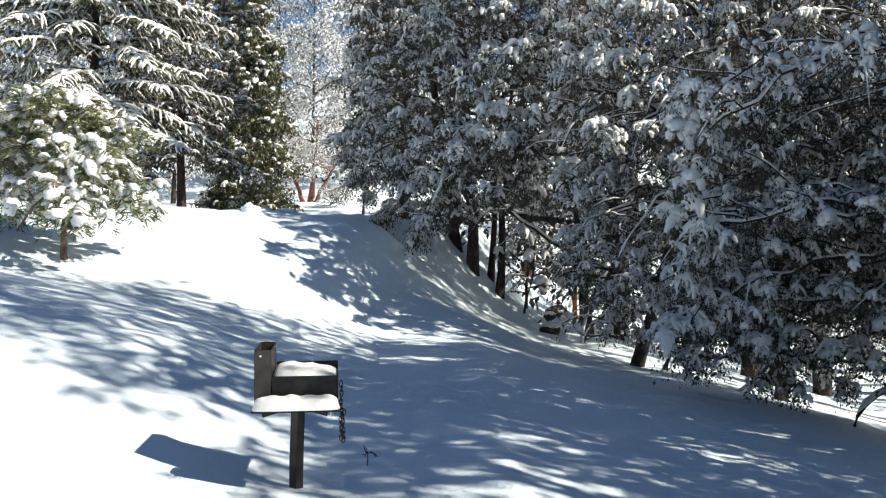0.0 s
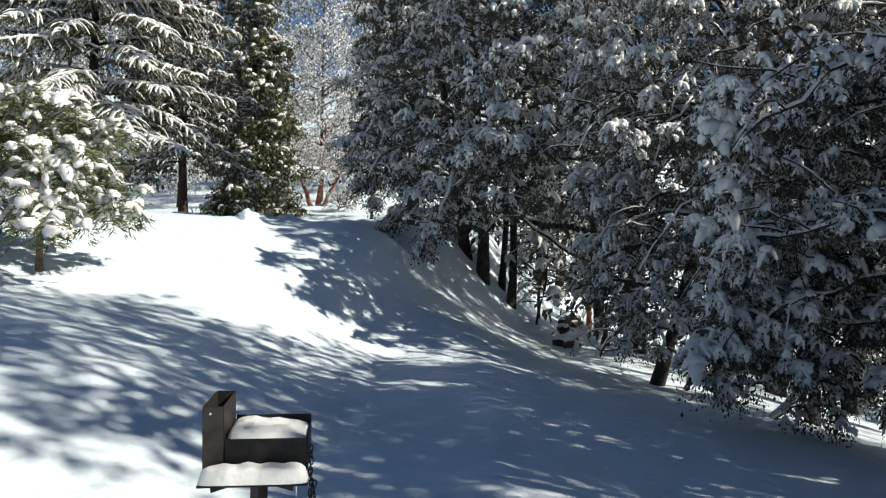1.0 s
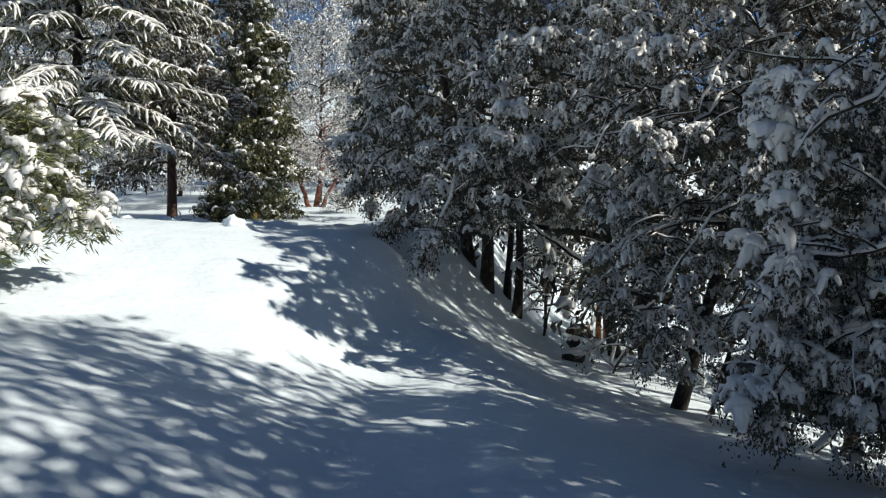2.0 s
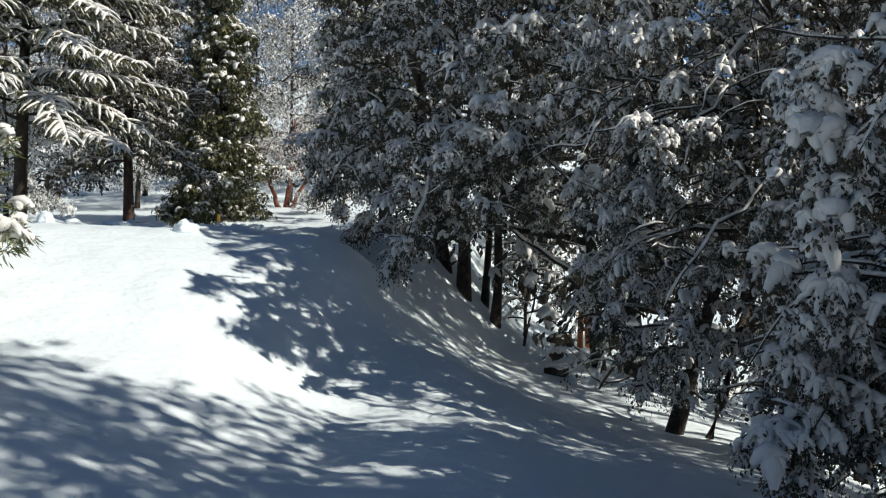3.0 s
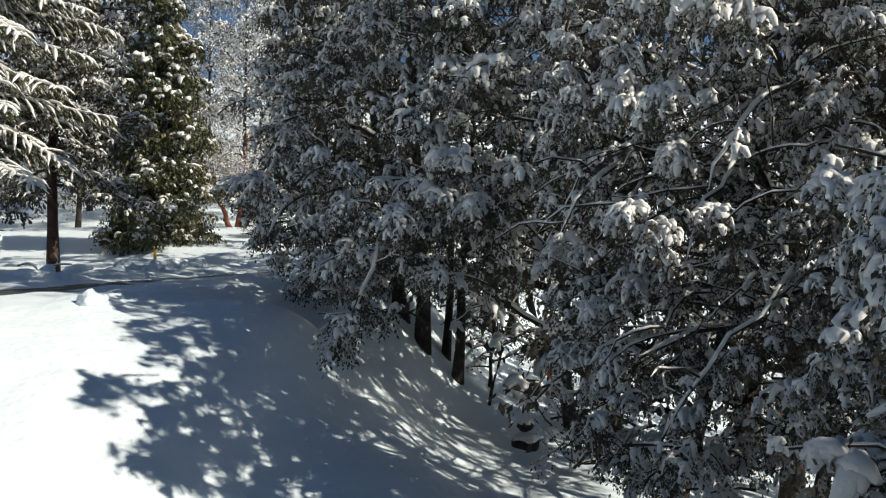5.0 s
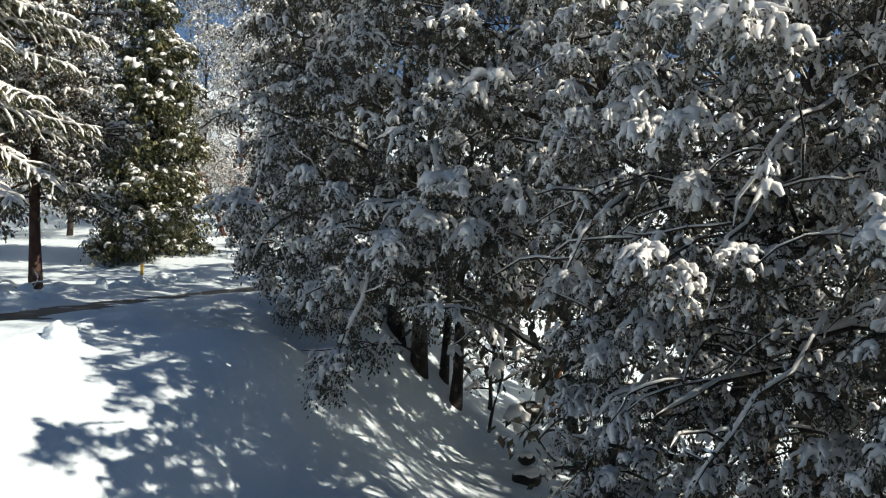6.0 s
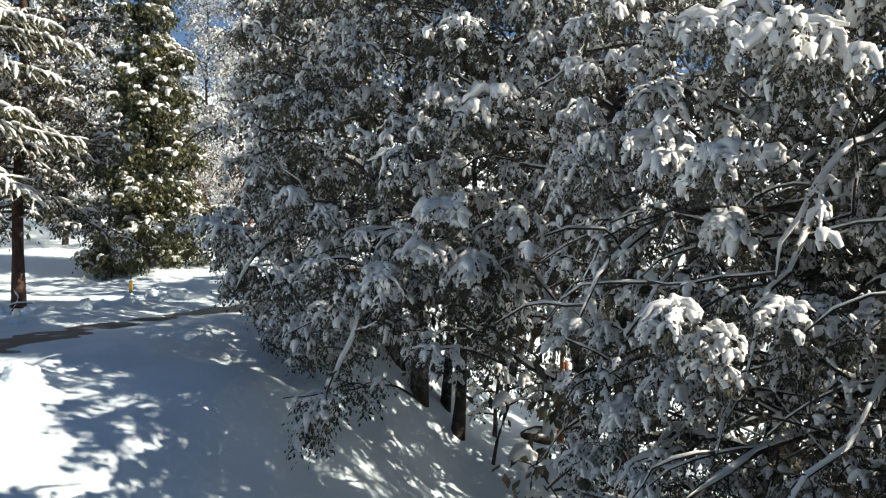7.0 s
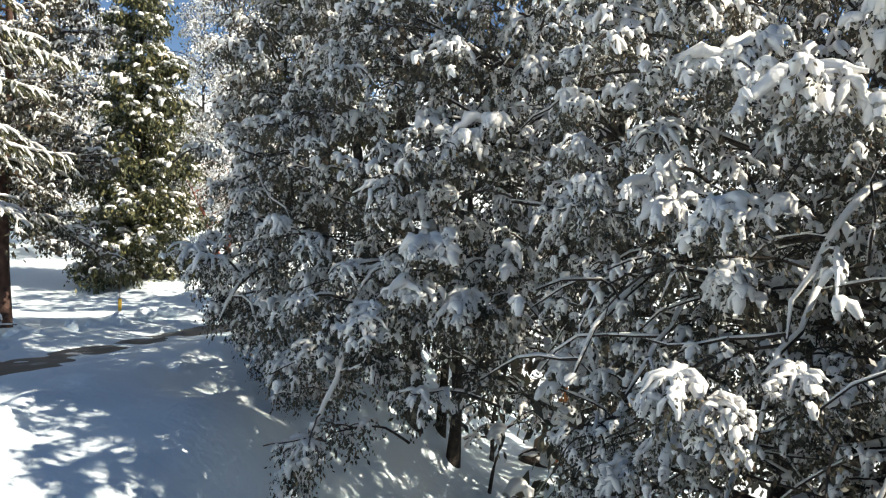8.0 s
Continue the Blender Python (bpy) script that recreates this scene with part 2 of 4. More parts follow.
OAK = (sprays(1, 12, leaves=15, leaf=0.056, reach=0.12, fingers=2, pad=0.05, drop=1.4, lobes=5, rings=3, fat=0.34)
       + sprays(11, 4, leaves=16, leaf=0.056, reach=0.15, fingers=4, pad=0.10, drop=1.3, lobes=5, rings=3, fat=0.36))
OAK_FINE = (sprays(21, 12, leaves=17, leaf=0.042, reach=0.11, fingers=2, pad=0.045, drop=1.4, lobes=5, rings=3, fat=0.34)
            + sprays(31, 5, leaves=20, leaf=0.042, reach=0.15, fingers=5, pad=0.10, drop=1.3, lobes=6, rings=4, fat=0.34))
OAK_NEAR = (sprays(7, 12, leaves=20, leaf=0.044, reach=0.12, fingers=3, pad=0.05, drop=1.3, lobes=5, rings=3, fat=0.33)
            + sprays(17, 4, leaves=26, leaf=0.044, reach=0.16, fingers=6, pad=0.11, drop=1.3, lobes=6, rings=4, fat=0.33))
OAK_FAR = sprays(2, 8, leaves=13, leaf=0.13, reach=0.28, fingers=2, pad=0.12, drop=1.0, lobes=5, rings=3, fat=0.3)
FIR = sprays(9, 8, leaves=16, leaf=0.11, reach=0.20, fingers=2, pad=0.07, drop=0.8, lobes=4, rings=3, fat=0.20)
SHADE = sprays(8, 5, leaves=17, leaf=0.23, reach=0.55, fingers=0, pad=0.0, drop=0.6)
CEDAR = sprays(3, 8, leaves=30, leaf=0.13, reach=0.34, fingers=1, pad=0.13, drop=0.5, lobes=5, rings=3)
DROOP = sprays(4, 8, leaves=18, leaf=0.17, reach=0.24, fingers=4, pad=0.07, drop=1.5, lobes=3, rings=3, needle=True, fat=0.19)
PINE = sprays(5, 8, leaves=40, leaf=0.12, reach=0.14, fingers=3, pad=0.11, drop=0.8, needle=True, fat=0.45)
FROST = sprays(6, 8, leaves=25, leaf=0.105, reach=0.40, fingers=2, pad=0.0, drop=0.45, lobes=4, rings=3, fat=0.12)


def place(kind, pos, az, tilt, size, leaf_buf, snow_buf, rng, snowy=1.0, heavy=None):
    """Puts sprays at the given places into the two buffers."""
    which = rng.randint(len(kind), size=len(pos))
    patch = np.sin(pos[:, 0] * 4.3 + 1.9 * np.sin(pos[:, 2] * 2.2)) * np.sin(pos[:, 2] * 3.7 + 1.6 * np.sin(pos[:, 0] * 1.9 + pos[:, 1] * 2.6))
    if len(kind) > 12 and heavy is not None:
        big = rng.uniform(size=len(pos)) < heavy
        which = np.where(big, rng.randint(12, len(kind), size=len(pos)), rng.randint(0, 12, size=len(pos)))
    elif len(kind) > 12:
        big = (patch > 0.35) & (rng.uniform(size=len(pos)) < 0.4)
        which = np.where(big, rng.randint(12, len(kind), size=len(pos)), rng.randint(0, 12, size=len(pos)))
    broad = np.sin(pos[:, 0] * 1.9 + 1.4 * np.sin(pos[:, 2] * 1.0) + pos[:, 1] * 0.6) * np.sin(pos[:, 2] * 2.0 + 1.3 * np.sin(pos[:, 0] * 0.8 + pos[:, 1] * 1.1))
    bare = rng.uniform(size=len(pos)) > (snowy if heavy is not None else snowy + 0.18 * patch + 0.36 * broad)
    ca, sa, ct, st = np.cos(az), np.sin(az), np.cos(tilt), np.sin(tilt)
    R = np.zeros((len(pos), 3, 3))
    R[:, 0, 0], R[:, 0, 1], R[:, 0, 2] = ca * ct, -sa, -ca * st
    R[:, 1, 0], R[:, 1, 1], R[:, 1, 2] = sa * ct, ca, -sa * st
    R[:, 2, 0], R[:, 2, 2] = st, ct
    R *= size[:, None, None]
    for k, (L, S, F) in enumerate(kind):
        m = which == k
        if m.any():
            v = np.einsum("nij,lj->nli", R[m], L) + pos[m][:, None, :]
            q = np.arange(v.shape[0] * v.shape[1]).reshape(-1, 4)
            leaf_buf.add(v, q)
        m = m & ~bare
        if m.any() and len(S):
            v = np.einsum("nij,lj->nli", R[m], S) + pos[m][:, None, :]
            f = (np.arange(v.shape[0]) * len(S))[:, None, None] + F[None]
            snow_buf.add(v, f.reshape(-1, 4))


# ---- trees ----
def branch_path(start, az, el, length, droop, rng, n=7, wob=0.12):
    d = np.array([math.cos(az) * math.cos(el), math.sin(az) * math.cos(el), math.sin(el)])
    p, out = np.array(start, dtype=float), [np.array(start, dtype=float)]
    for i in range(n):
        p = p + d * length / n
        out.append(p)
        d = d + np.array([0, 0, -droop / n]) + rng.normal(0, wob, 3)
        d /= np.linalg.norm(d)
    return np.array(out)


def along(path, u):
    s = u * (len(path) - 1)
    i = min(int(s), len(path) - 2)
    return path[i] + (path[i + 1] - path[i]) * (s - i), path[i + 1] - path[i]


def spline(points, n):
    """A smooth path of n points through a few given ones."""
    p = np.concatenate([2 * points[:1] - points[1:2], points, 2 * points[-1:] - points[-2:-1]])
    out = []
    for u in np.linspace(0, len(points) - 1 - 1e-6, n):
        i, t = int(u) + 1, u - int(u)
        a, b, c, d = p[i - 1], p[i], p[i + 1], p[i + 2]
        out.append(0.5 * (2 * b + (c - a) * t + (2 * a - 5 * b + 4 * c - d) * t * t + (3 * b - a - 3 * c + d) * t ** 3))
    return np.array(out)


def snow_ridge(buf, path, radii, thick, rng, sides=5):
    top = path + np.array([0, 0, 1.0]) * (radii[:, None] * 0.9 + thick * 0.45)
    r = (radii * 0.95 + thick * 0.6) * rng.uniform(0.5, 1.3, len(radii))
    r[0] *= 0.2
    r[-1] *= 0.2
    tube(buf, top, r, sides, 0.75)


def grow_limb(tree, start, az, el, length, radius, droop, kind, rng, bark, leaf_mat, gap=0.45, step=0.28, size=1.0,
              snowy=0.62, sub=0.42, sub_droop=0.9, first=0.2, wob=0.17, thick=0.05, path=None, keep=None, thin=None):
    """A limb with its side branches, and under it its leaves and its snow."""
    wood, twigs, leaf, snow = Buf(), Buf(), Buf(), Buf()
    if path is None:
        path = branch_path(start, az, el, length, droop, rng, 9, wob)
    here = np.array(tree.location)
    if keep:
        out = np.flatnonzero(~keep(path + here)[1:])
        if len(out):
            path = path[:max(5, out[0] + 1)]
            length = float(np.linalg.norm(np.diff(path, axis=0), axis=1).sum())
    rad = np.linspace(radius, max(0.012, radius * 0.18), len(path))
    tube(wood, path, rad, 7)
    if thick:
        snow_ridge(snow, path[2:], rad[2:], thick, rng)
    P, A, T = [], [], []
    count = max(3, int(length * (1 - first) / gap))
    for i in range(count):
        u = first + (1 - first) * (i + rng.uniform(0.1, 0.9)) / count
        p, d = along(path, u)
        a = math.atan2(d[1], d[0]) + (1 if i % 2 else -1) * rng.uniform(0.5, 1.3)
        ln = sub * length * (1.1 - 0.75 * u) * rng.uniform(0.6, 1.2) + 0.35
        sp = branch_path(p, a, rng.uniform(-0.2, 0.6), ln, sub_droop * rng.uniform(0.5, 1.5), rng, 5, 0.24)
        floor = height(sp[-1:, 0] + here[0], sp[-1:, 1] + here[1])[0] - here[2]
        if sp[-1, 2] < floor + 0.1 or keep and not keep(sp[2:] + here).all():
            continue
        sr = np.linspace(max(0.014, radius * 0.22), 0.007, len(sp))
        tube(twigs if kind is FIR else wood, sp, sr, 4, cap=False)
        if thick and rng.uniform() < 0.6:
            snow_ridge(snow, sp, sr, thick * 0.4, rng, 4)
        k = max(2, int(ln / step))
        for j in range(k):
            q, e = along(sp, (j + rng.uniform(0.4, 1.0)) / k)
            P.append(q + rng.normal(0, 0.07, 3))
            A.append(math.atan2(e[1], e[0]) + rng.normal(0, 0.6))
            T.append(np.clip(math.atan2(e[2], math.hypot(e[0], e[1])), -0.9, 0.4) * 0.6 + rng.normal(0, 0.15))
    q, e = path[-1], path[-1] - path[-2]
    P.append(q); A.append(math.atan2(e[1], e[0])); T.append(0.0)
    P, A, T = np.array(P), np.array(A), np.array(T)
    low = height(P[:, 0] + tree.location.x, P[:, 1] + tree.location.y) - tree.location.z
    ok = P[:, 2] > low + 0.25 * size
    if keep:
        ok &= keep(P + here)
    if thin:
        ok &= thin(P + here)
    if not ok.any():
        ok[-1] = True
    P, A, T = P[ok], A[ok], T[ok]
    place(kind, P, A, T, size * rng.uniform(0.8, 1.2, len(P)) ** 2.5, leaf, snow, rng, snowy)
    limb = part("limb", wood, bark, tree)
    if twigs.n:
        tagged(part("twig", twigs, bark, limb), kind="stuff")
    tagged(part("leaves", leaf, leaf_mat, limb, smooth=False), kind="stuff")
    if snow.n:
        tagged(part("snow_load", snow, SNOW_TREE, limb), kind="stuff")
    return len(P)


def clump(tree, centre, az, size, load, kind, rng, bark, leaf_mat, step=0.085, fans=7):
    """A bough's end: a stem out of the crown, drooping fingers spread from it, leaves hanging under them and snow lying on top.
    load: 0 bare twigs to 1 thick snow."""
    wood, leaf, snow = Buf(), Buf(), Buf()
    c = np.array(centre) - np.array(tree.location)
    out = np.array([math.cos(az), math.sin(az), 0.0])
    root = c - out * size * rng.uniform(1.6, 2.6) + np.array([rng.normal(0, 0.12), rng.normal(0, 0.12), rng.uniform(-0.35, 0.15)]) * size * 2
    stem = spline(np.array([root, (root + c) / 2 + np.array([0, 0, 0.25 * size]) + rng.normal(0, 0.08 * size, 3), c]), 6)
    rad = np.linspace(0.020, 0.010, 6)
    tube(wood, stem, rad, 5, cap=False)
    if load > 0.25:
        snow_ridge(snow, stem[1:], rad[1:], 0.015 + 0.025 * load, rng, 5)
    P, A, T = [], [], []
    for i in range(fans):
        a = az + (-1.5 + 3.0 * (i + rng.uniform(0.1, 0.9)) / fans)
        ln = size * rng.uniform(0.65, 1.25) * (1.0 - 0.25 * abs(a - az) / 1.5)
        start, _ = along(stem, rng.uniform(0.55, 0.999))
        twig = branch_path(start, a, rng.uniform(0.0, 0.5), ln, rng.uniform(1.3, 2.4), rng, 6, 0.10)
        tr = np.linspace(0.011, 0.005, len(twig))
        tube(wood, twig, tr, 4, cap=False)
        if load > 0.35:
            swell = np.interp(np.linspace(0, 1, len(twig)), [0, 0.35, 0.75, 1], [0.7, 1.0, 0.8, 0.25]) * rng.uniform(0.7, 1.35, len(twig))
            r = swell * (0.014 + 0.055 * (load - 0.3)) * rng.uniform(0.6, 1.3) * (size / 0.4) ** 0.7
            tube(snow, twig + np.array([0, 0, 1.0]) * (r[:, None] * 0.55 + 0.008) + rng.normal(0, 0.012, twig.shape), r, 7, 0.8)
        n = max(3, int(ln / step))
        for j in range(n):
            q, e = along(twig, (j + rng.uniform(0.2, 1.0)) / n)
            P.append(q + rng.normal(0, 0.05 * size / 0.4, 3) + (0, 0, -0.02))
            A.append(math.atan2(e[1], e[0]) + rng.normal(0, 0.6))
            T.append(rng.normal(-0.15, 0.2))
    P = np.array(P)
    ok = P[:, 2] + tree.location.z > height(P[:, 0] + tree.location.x, P[:, 1] + tree.location.y) + 0.12
    if not ok.any():
        return
    P, A, T = P[ok], np.array(A)[ok], np.array(T)[ok]
    place(kind, P, A, T, rng.uniform(0.75, 1.2, len(P)) ** 2, leaf, snow, rng, 0.25 + 0.55 * load, 0.25 * max(0.0, load - 0.45))
    bough = part("bough", wood, bark, tree)
    tagged(part("leaves", leaf, leaf_mat, bough, smooth=False), kind="stuff")
    if snow.n:
        tagged(part("snow_load", snow, SNOW_TREE, bough), kind="stuff")


def spaced(points, gap):
    """Thins points so that no two are closer than the gap."""
    kept = np.zeros((0, 3))
    for p in points:
        if not len(kept) or np.min(np.sum(((kept - p) * (1, 0.7, 1)) ** 2, axis=1)) > gap * gap:
            kept = np.vstack([kept, p])
    return kept


def crown(tree, points, az, size, load, kind, rng, bark, leaf_mat, spread=0.5, **kw):
    """Clumps at the given places; load is the mean thickness of their snow, which differs from bough to bough."""
    for p in points:
        broad = math.sin(p[0] * 1.7 + 1.4 * math.sin(p[2] * 1.0)) * math.sin(p[2] * 1.6 + 1.3 * math.sin(p[0] * 0.8 + p[1] * 1.1))
        clump(tree, p, az + rng.normal(0, spread), size * rng.uniform(0.65, 1.4), float(np.clip(load + 0.25 * broad + rng.normal(0, 0.24), 0.0, 1.0)),
              kind, rng, bark, leaf_mat, **kw)


def face(rng, count, x0, x1, z0, z1, front, thick, hem, lump):
    """Places inside a crown's outer layer: front(x, z) is its face, hem(x) its lower edge, lump the depth of its hollows."""
    x, z = rng.uniform(x0, x1, count), rng.uniform(z0, z1, count)
    hollow = np.sin(x * 2.1 + 1.3 * np.sin(z * 1.1)) * np.sin(z * 2.4 + 1.7 * np.sin(x * 0.9 + 2.0))
    y = front(x, z) + lump * (0.5 - 0.5 * hollow) + thick * rng.uniform(0, 1, count) ** 1.5
    ok = (z > hem(x) + 0.25 * np.sin(x * 6.0)) & ((hollow > -0.45) | (rng.uniform(0, 1, count) < 0.25))
    return np.stack([x, y, z], -1)[ok]


def trunk_path(x, y, dx, dy, tall, rng, n=9):
    u = np.linspace(0, 1, n)
    p = np.stack([x + dx * u, y + dy * u, -0.3 + (tall + 0.3) * u], -1)
    p[1:, :2] += rng.normal(0, 0.05, (n - 1, 2))
    return p


def grow_tree(name, x, y, label, seed, tall, trunks, limbs, reach, low, kind, bark, leaf_mat, el=(0.5, -0.1), droop=0.8,
              arc=(-math.pi, math.pi), turn=0.0, extra=(), side=None, category="tree", group="", power=1.0, high=1.0, **kw):
    """A tree: trunks of (dx, dy, lean x, lean y, radius), and limbs spread over the arc of directions.
    reach(f): limb length at the share f of the height between low and tall."""
    rng = np.random.RandomState(seed)
    z = ground_at(x, y)
    tree = empty(name, x, y, z, label, category, group, turn)
    paths = []
    for dx, dy, lx, ly, r in trunks:
        p = trunk_path(dx, dy, lx, ly, tall * (1 if r == max(t[4] for t in trunks) else rng.uniform(0.6, 0.9)), rng)
        p[:, 2] += ground_at(x + dx, y + dy) - z
        b = Buf()
        rad = r * (1 - 0.85 * np.linspace(0, 1, len(p)) ** 1.2)
        rad[0] *= 1.35
        tube(b, p, rad, 10)
        part("trunk", b, bark, tree)
        paths.append((p, rad))
    total = 0
    for i in range(limbs):
        f = ((i + rng.uniform(0, 1)) / limbs) ** power * high
        h = low + f * (tall - low) * 0.98
        p, rad = paths[rng.randint(len(paths))]
        u = np.clip((h + 0.3) / (p[-1][2] - p[0][2]), 0.05, 0.98)
        start, _ = along(p, u)
        az = arc[0] + (arc[1] - arc[0]) * ((i * 0.618 + rng.uniform(-0.08, 0.08)) % 1)
        length = reach(f) * rng.uniform(0.8, 1.15) * (side(az) if side else 1.0)
        total += grow_limb(tree, start, az, el[0] + (el[1] - el[0]) * (1 - f) + rng.normal(0, 0.12), length,
                           max(0.02, min(0.085, 0.012 * length + 0.01)), droop * rng.uniform(0.7, 1.3), kind, rng, bark, leaf_mat, **kw)
    for points, radius, more in extra:
        path = spline(np.array(points) - (x, y, z), 13)
        path[1:] += np.cumsum(rng.normal(0, 0.05, (12, 3)), axis=0) + 0.04 * np.sin(np.arange(1, 13)[:, None] * rng.uniform(0.8, 2.6, 3) + rng.uniform(0, 6, 3))
        length = float(np.linalg.norm(np.diff(path, axis=0), axis=1).sum())
        total += grow_limb(tree, None, 0, 0, length, radius, 0, kind, rng, bark, leaf_mat, path=path, **{**kw, **more})
    print(name, total)
    return tree


build_ground()

# Gaps cut in the unseen wood to shape the sunlit patches on the snow. Axes across the sun's rays: u level, v up.
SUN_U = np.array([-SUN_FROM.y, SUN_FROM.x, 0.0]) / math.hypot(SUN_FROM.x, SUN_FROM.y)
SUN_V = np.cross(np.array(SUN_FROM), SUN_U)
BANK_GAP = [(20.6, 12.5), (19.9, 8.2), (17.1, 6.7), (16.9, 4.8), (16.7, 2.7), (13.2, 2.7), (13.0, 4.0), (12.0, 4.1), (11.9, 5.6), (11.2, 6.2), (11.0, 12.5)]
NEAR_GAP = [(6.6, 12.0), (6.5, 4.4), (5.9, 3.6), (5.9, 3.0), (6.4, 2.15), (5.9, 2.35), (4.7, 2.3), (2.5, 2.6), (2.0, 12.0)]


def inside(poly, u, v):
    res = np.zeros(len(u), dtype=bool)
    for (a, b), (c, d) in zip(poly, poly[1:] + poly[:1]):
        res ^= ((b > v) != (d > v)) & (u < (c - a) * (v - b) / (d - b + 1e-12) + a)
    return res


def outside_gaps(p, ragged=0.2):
    """True where the wood keeps its boughs: outside the two great gaps cut for the sunlit patches."""
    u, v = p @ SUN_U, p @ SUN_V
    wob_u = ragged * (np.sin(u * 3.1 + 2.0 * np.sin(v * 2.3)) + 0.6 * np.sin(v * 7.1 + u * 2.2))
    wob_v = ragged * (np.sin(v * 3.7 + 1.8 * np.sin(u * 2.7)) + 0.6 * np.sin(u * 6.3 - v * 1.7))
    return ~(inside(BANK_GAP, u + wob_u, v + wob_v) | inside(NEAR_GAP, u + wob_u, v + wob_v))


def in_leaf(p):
    """True where leaves are kept: outside the many small chinks cut to let sun flecks through."""
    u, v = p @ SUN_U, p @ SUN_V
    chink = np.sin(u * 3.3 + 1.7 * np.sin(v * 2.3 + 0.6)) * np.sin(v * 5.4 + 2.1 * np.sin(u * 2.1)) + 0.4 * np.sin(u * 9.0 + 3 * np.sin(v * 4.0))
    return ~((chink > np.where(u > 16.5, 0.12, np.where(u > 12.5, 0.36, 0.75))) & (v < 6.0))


# the great oaks on the slope
def fork_outline(p):
    """Inside the forked oak's crown: its near side stays low on the left and rises to the right."""
    x, y, z = p[:, 0], p[:, 1], p[:, 2]
    return ((x > 2.6) | (z > 2.4)) & (z < 6.5 + 0.25 * np.maximum(0, x - 2.5) + 0.9 * np.maximum(0, y - 16.5))


def oak_outline(p):
    """Inside the great oak's crown: its left side runs back from the front, and its hem is uneven."""
    x, y, z = p[:, 0], p[:, 1], p[:, 2]
    wave = 0.35 * np.sin(x * 4.1) * np.sin(y * 2.3 + z * 1.7)
    left = np.interp(x, [-2.8, -2.0, -0.6, 1.5, 4.0], [24.2, 22.0, 19.4, 18.7, 18.2])
    hem = np.interp(x, [-1.6, -1.2, -0.8, -0.1, 0.3, 1.4, 1.8], [3.4, 2.9, 1.9, 1.9, 3.5, 3.5, 3.2]) + 0.5 * wave
    return (x > -2.9 + wave + 0.35 * np.maximum(0, z - 4.6)) & (y > left + wave) & ((z > hem) | ((y > 23.5) & (z > 2.2)))


OAKS = "oaks on the right"
great_oak = grow_tree("oak_tree", 1.4, 27.9, "snow-laden live oak with three dark trunks on the slope", 11, 12.5,
          [(-0.45, 0.1, -0.5, -0.9, 0.18), (0.4, 0.0, 0.5, -0.7, 0.14), (0.15, 0.6, 0.6, 0.8, 0.11), (-0.95, 0.5, -1.6, 0.2, 0.17)], 30,
          lambda f: 7.2 * (1 - f) ** 0.4 + 1.2, 2.4, OAK, BARK, OAK_LEAF, el=(0.75, 0.22), droop=0.95, arc=(-3.9, 0.2), gap=0.5, step=0.32, snowy=0.4, thick=0.04, group=OAKS, power=0.9,
          keep=oak_outline,
          extra=[([(0.9, 27.0, 3.6), (0.6, 23.5, 4.6), (0.2, 21.0, 4.2), (-0.3, 20.1, 3.0), (-0.6, 19.9, 1.9)], 0.035, {"thick": 0.035, "keep": None, "sub": 0.12}),
                 ([(0.9, 27.2, 3.4), (-0.6, 25.0, 4.5), (-1.8, 23.4, 4.2), (-2.4, 22.3, 3.2)], 0.05, {}),
                 ([(0.9, 27.2, 3.0), (-0.2, 24.6, 3.9), (-1.2, 22.4, 3.4), (-1.5, 21.4, 2.5)], 0.07, {})])
rng = np.random.RandomState(61)
oak_hem = lambda x: np.interp(x, [-2.9, -1.6, -1.2, -0.1, 0.3, 1.4, 1.8], [3.6, 3.4, 3.0, 2.3, 3.0, 3.0, 3.2])
oak_front = lambda x, z: np.interp(x - 0.35 * np.maximum(0, z - 4.6), [-2.8, -2.0, -0.6, 1.5, 4.0], [24.2, 22.0, 19.7, 19.0, 18.4]) + 0.12 * np.maximum(0, z - 6)
crown(great_oak, spaced(face(rng, 2600, -2.8, 3.6, 2.0, 10.5, oak_front, 0.9, oak_hem, 2.0), 0.52), -1.9, 0.47, 0.44, OAK, rng, BARK, OAK_LEAF)
crown(great_oak, spaced(face(rng, 900, -2.2, 3.6, 2.4, 9.5, lambda x, z: oak_front(x, z) + 2.4, 1.2, lambda x: oak_hem(x) + 0.2, 0.6), 0.75), -1.9, 0.6, 0.22, OAK, rng, BARK, OAK_LEAF, step=0.18)
crown(great_oak, spaced(face(rng, 300, -0.8, 3.2, 2.6, 5.4, lambda x, z: 24.6 + 0 * x, 2.0, lambda x: 2.6 + 0 * x, 0.3), 0.7), -1.9, 0.55, 0.3, OAK, rng, BARK, OAK_LEAF, step=0.12)
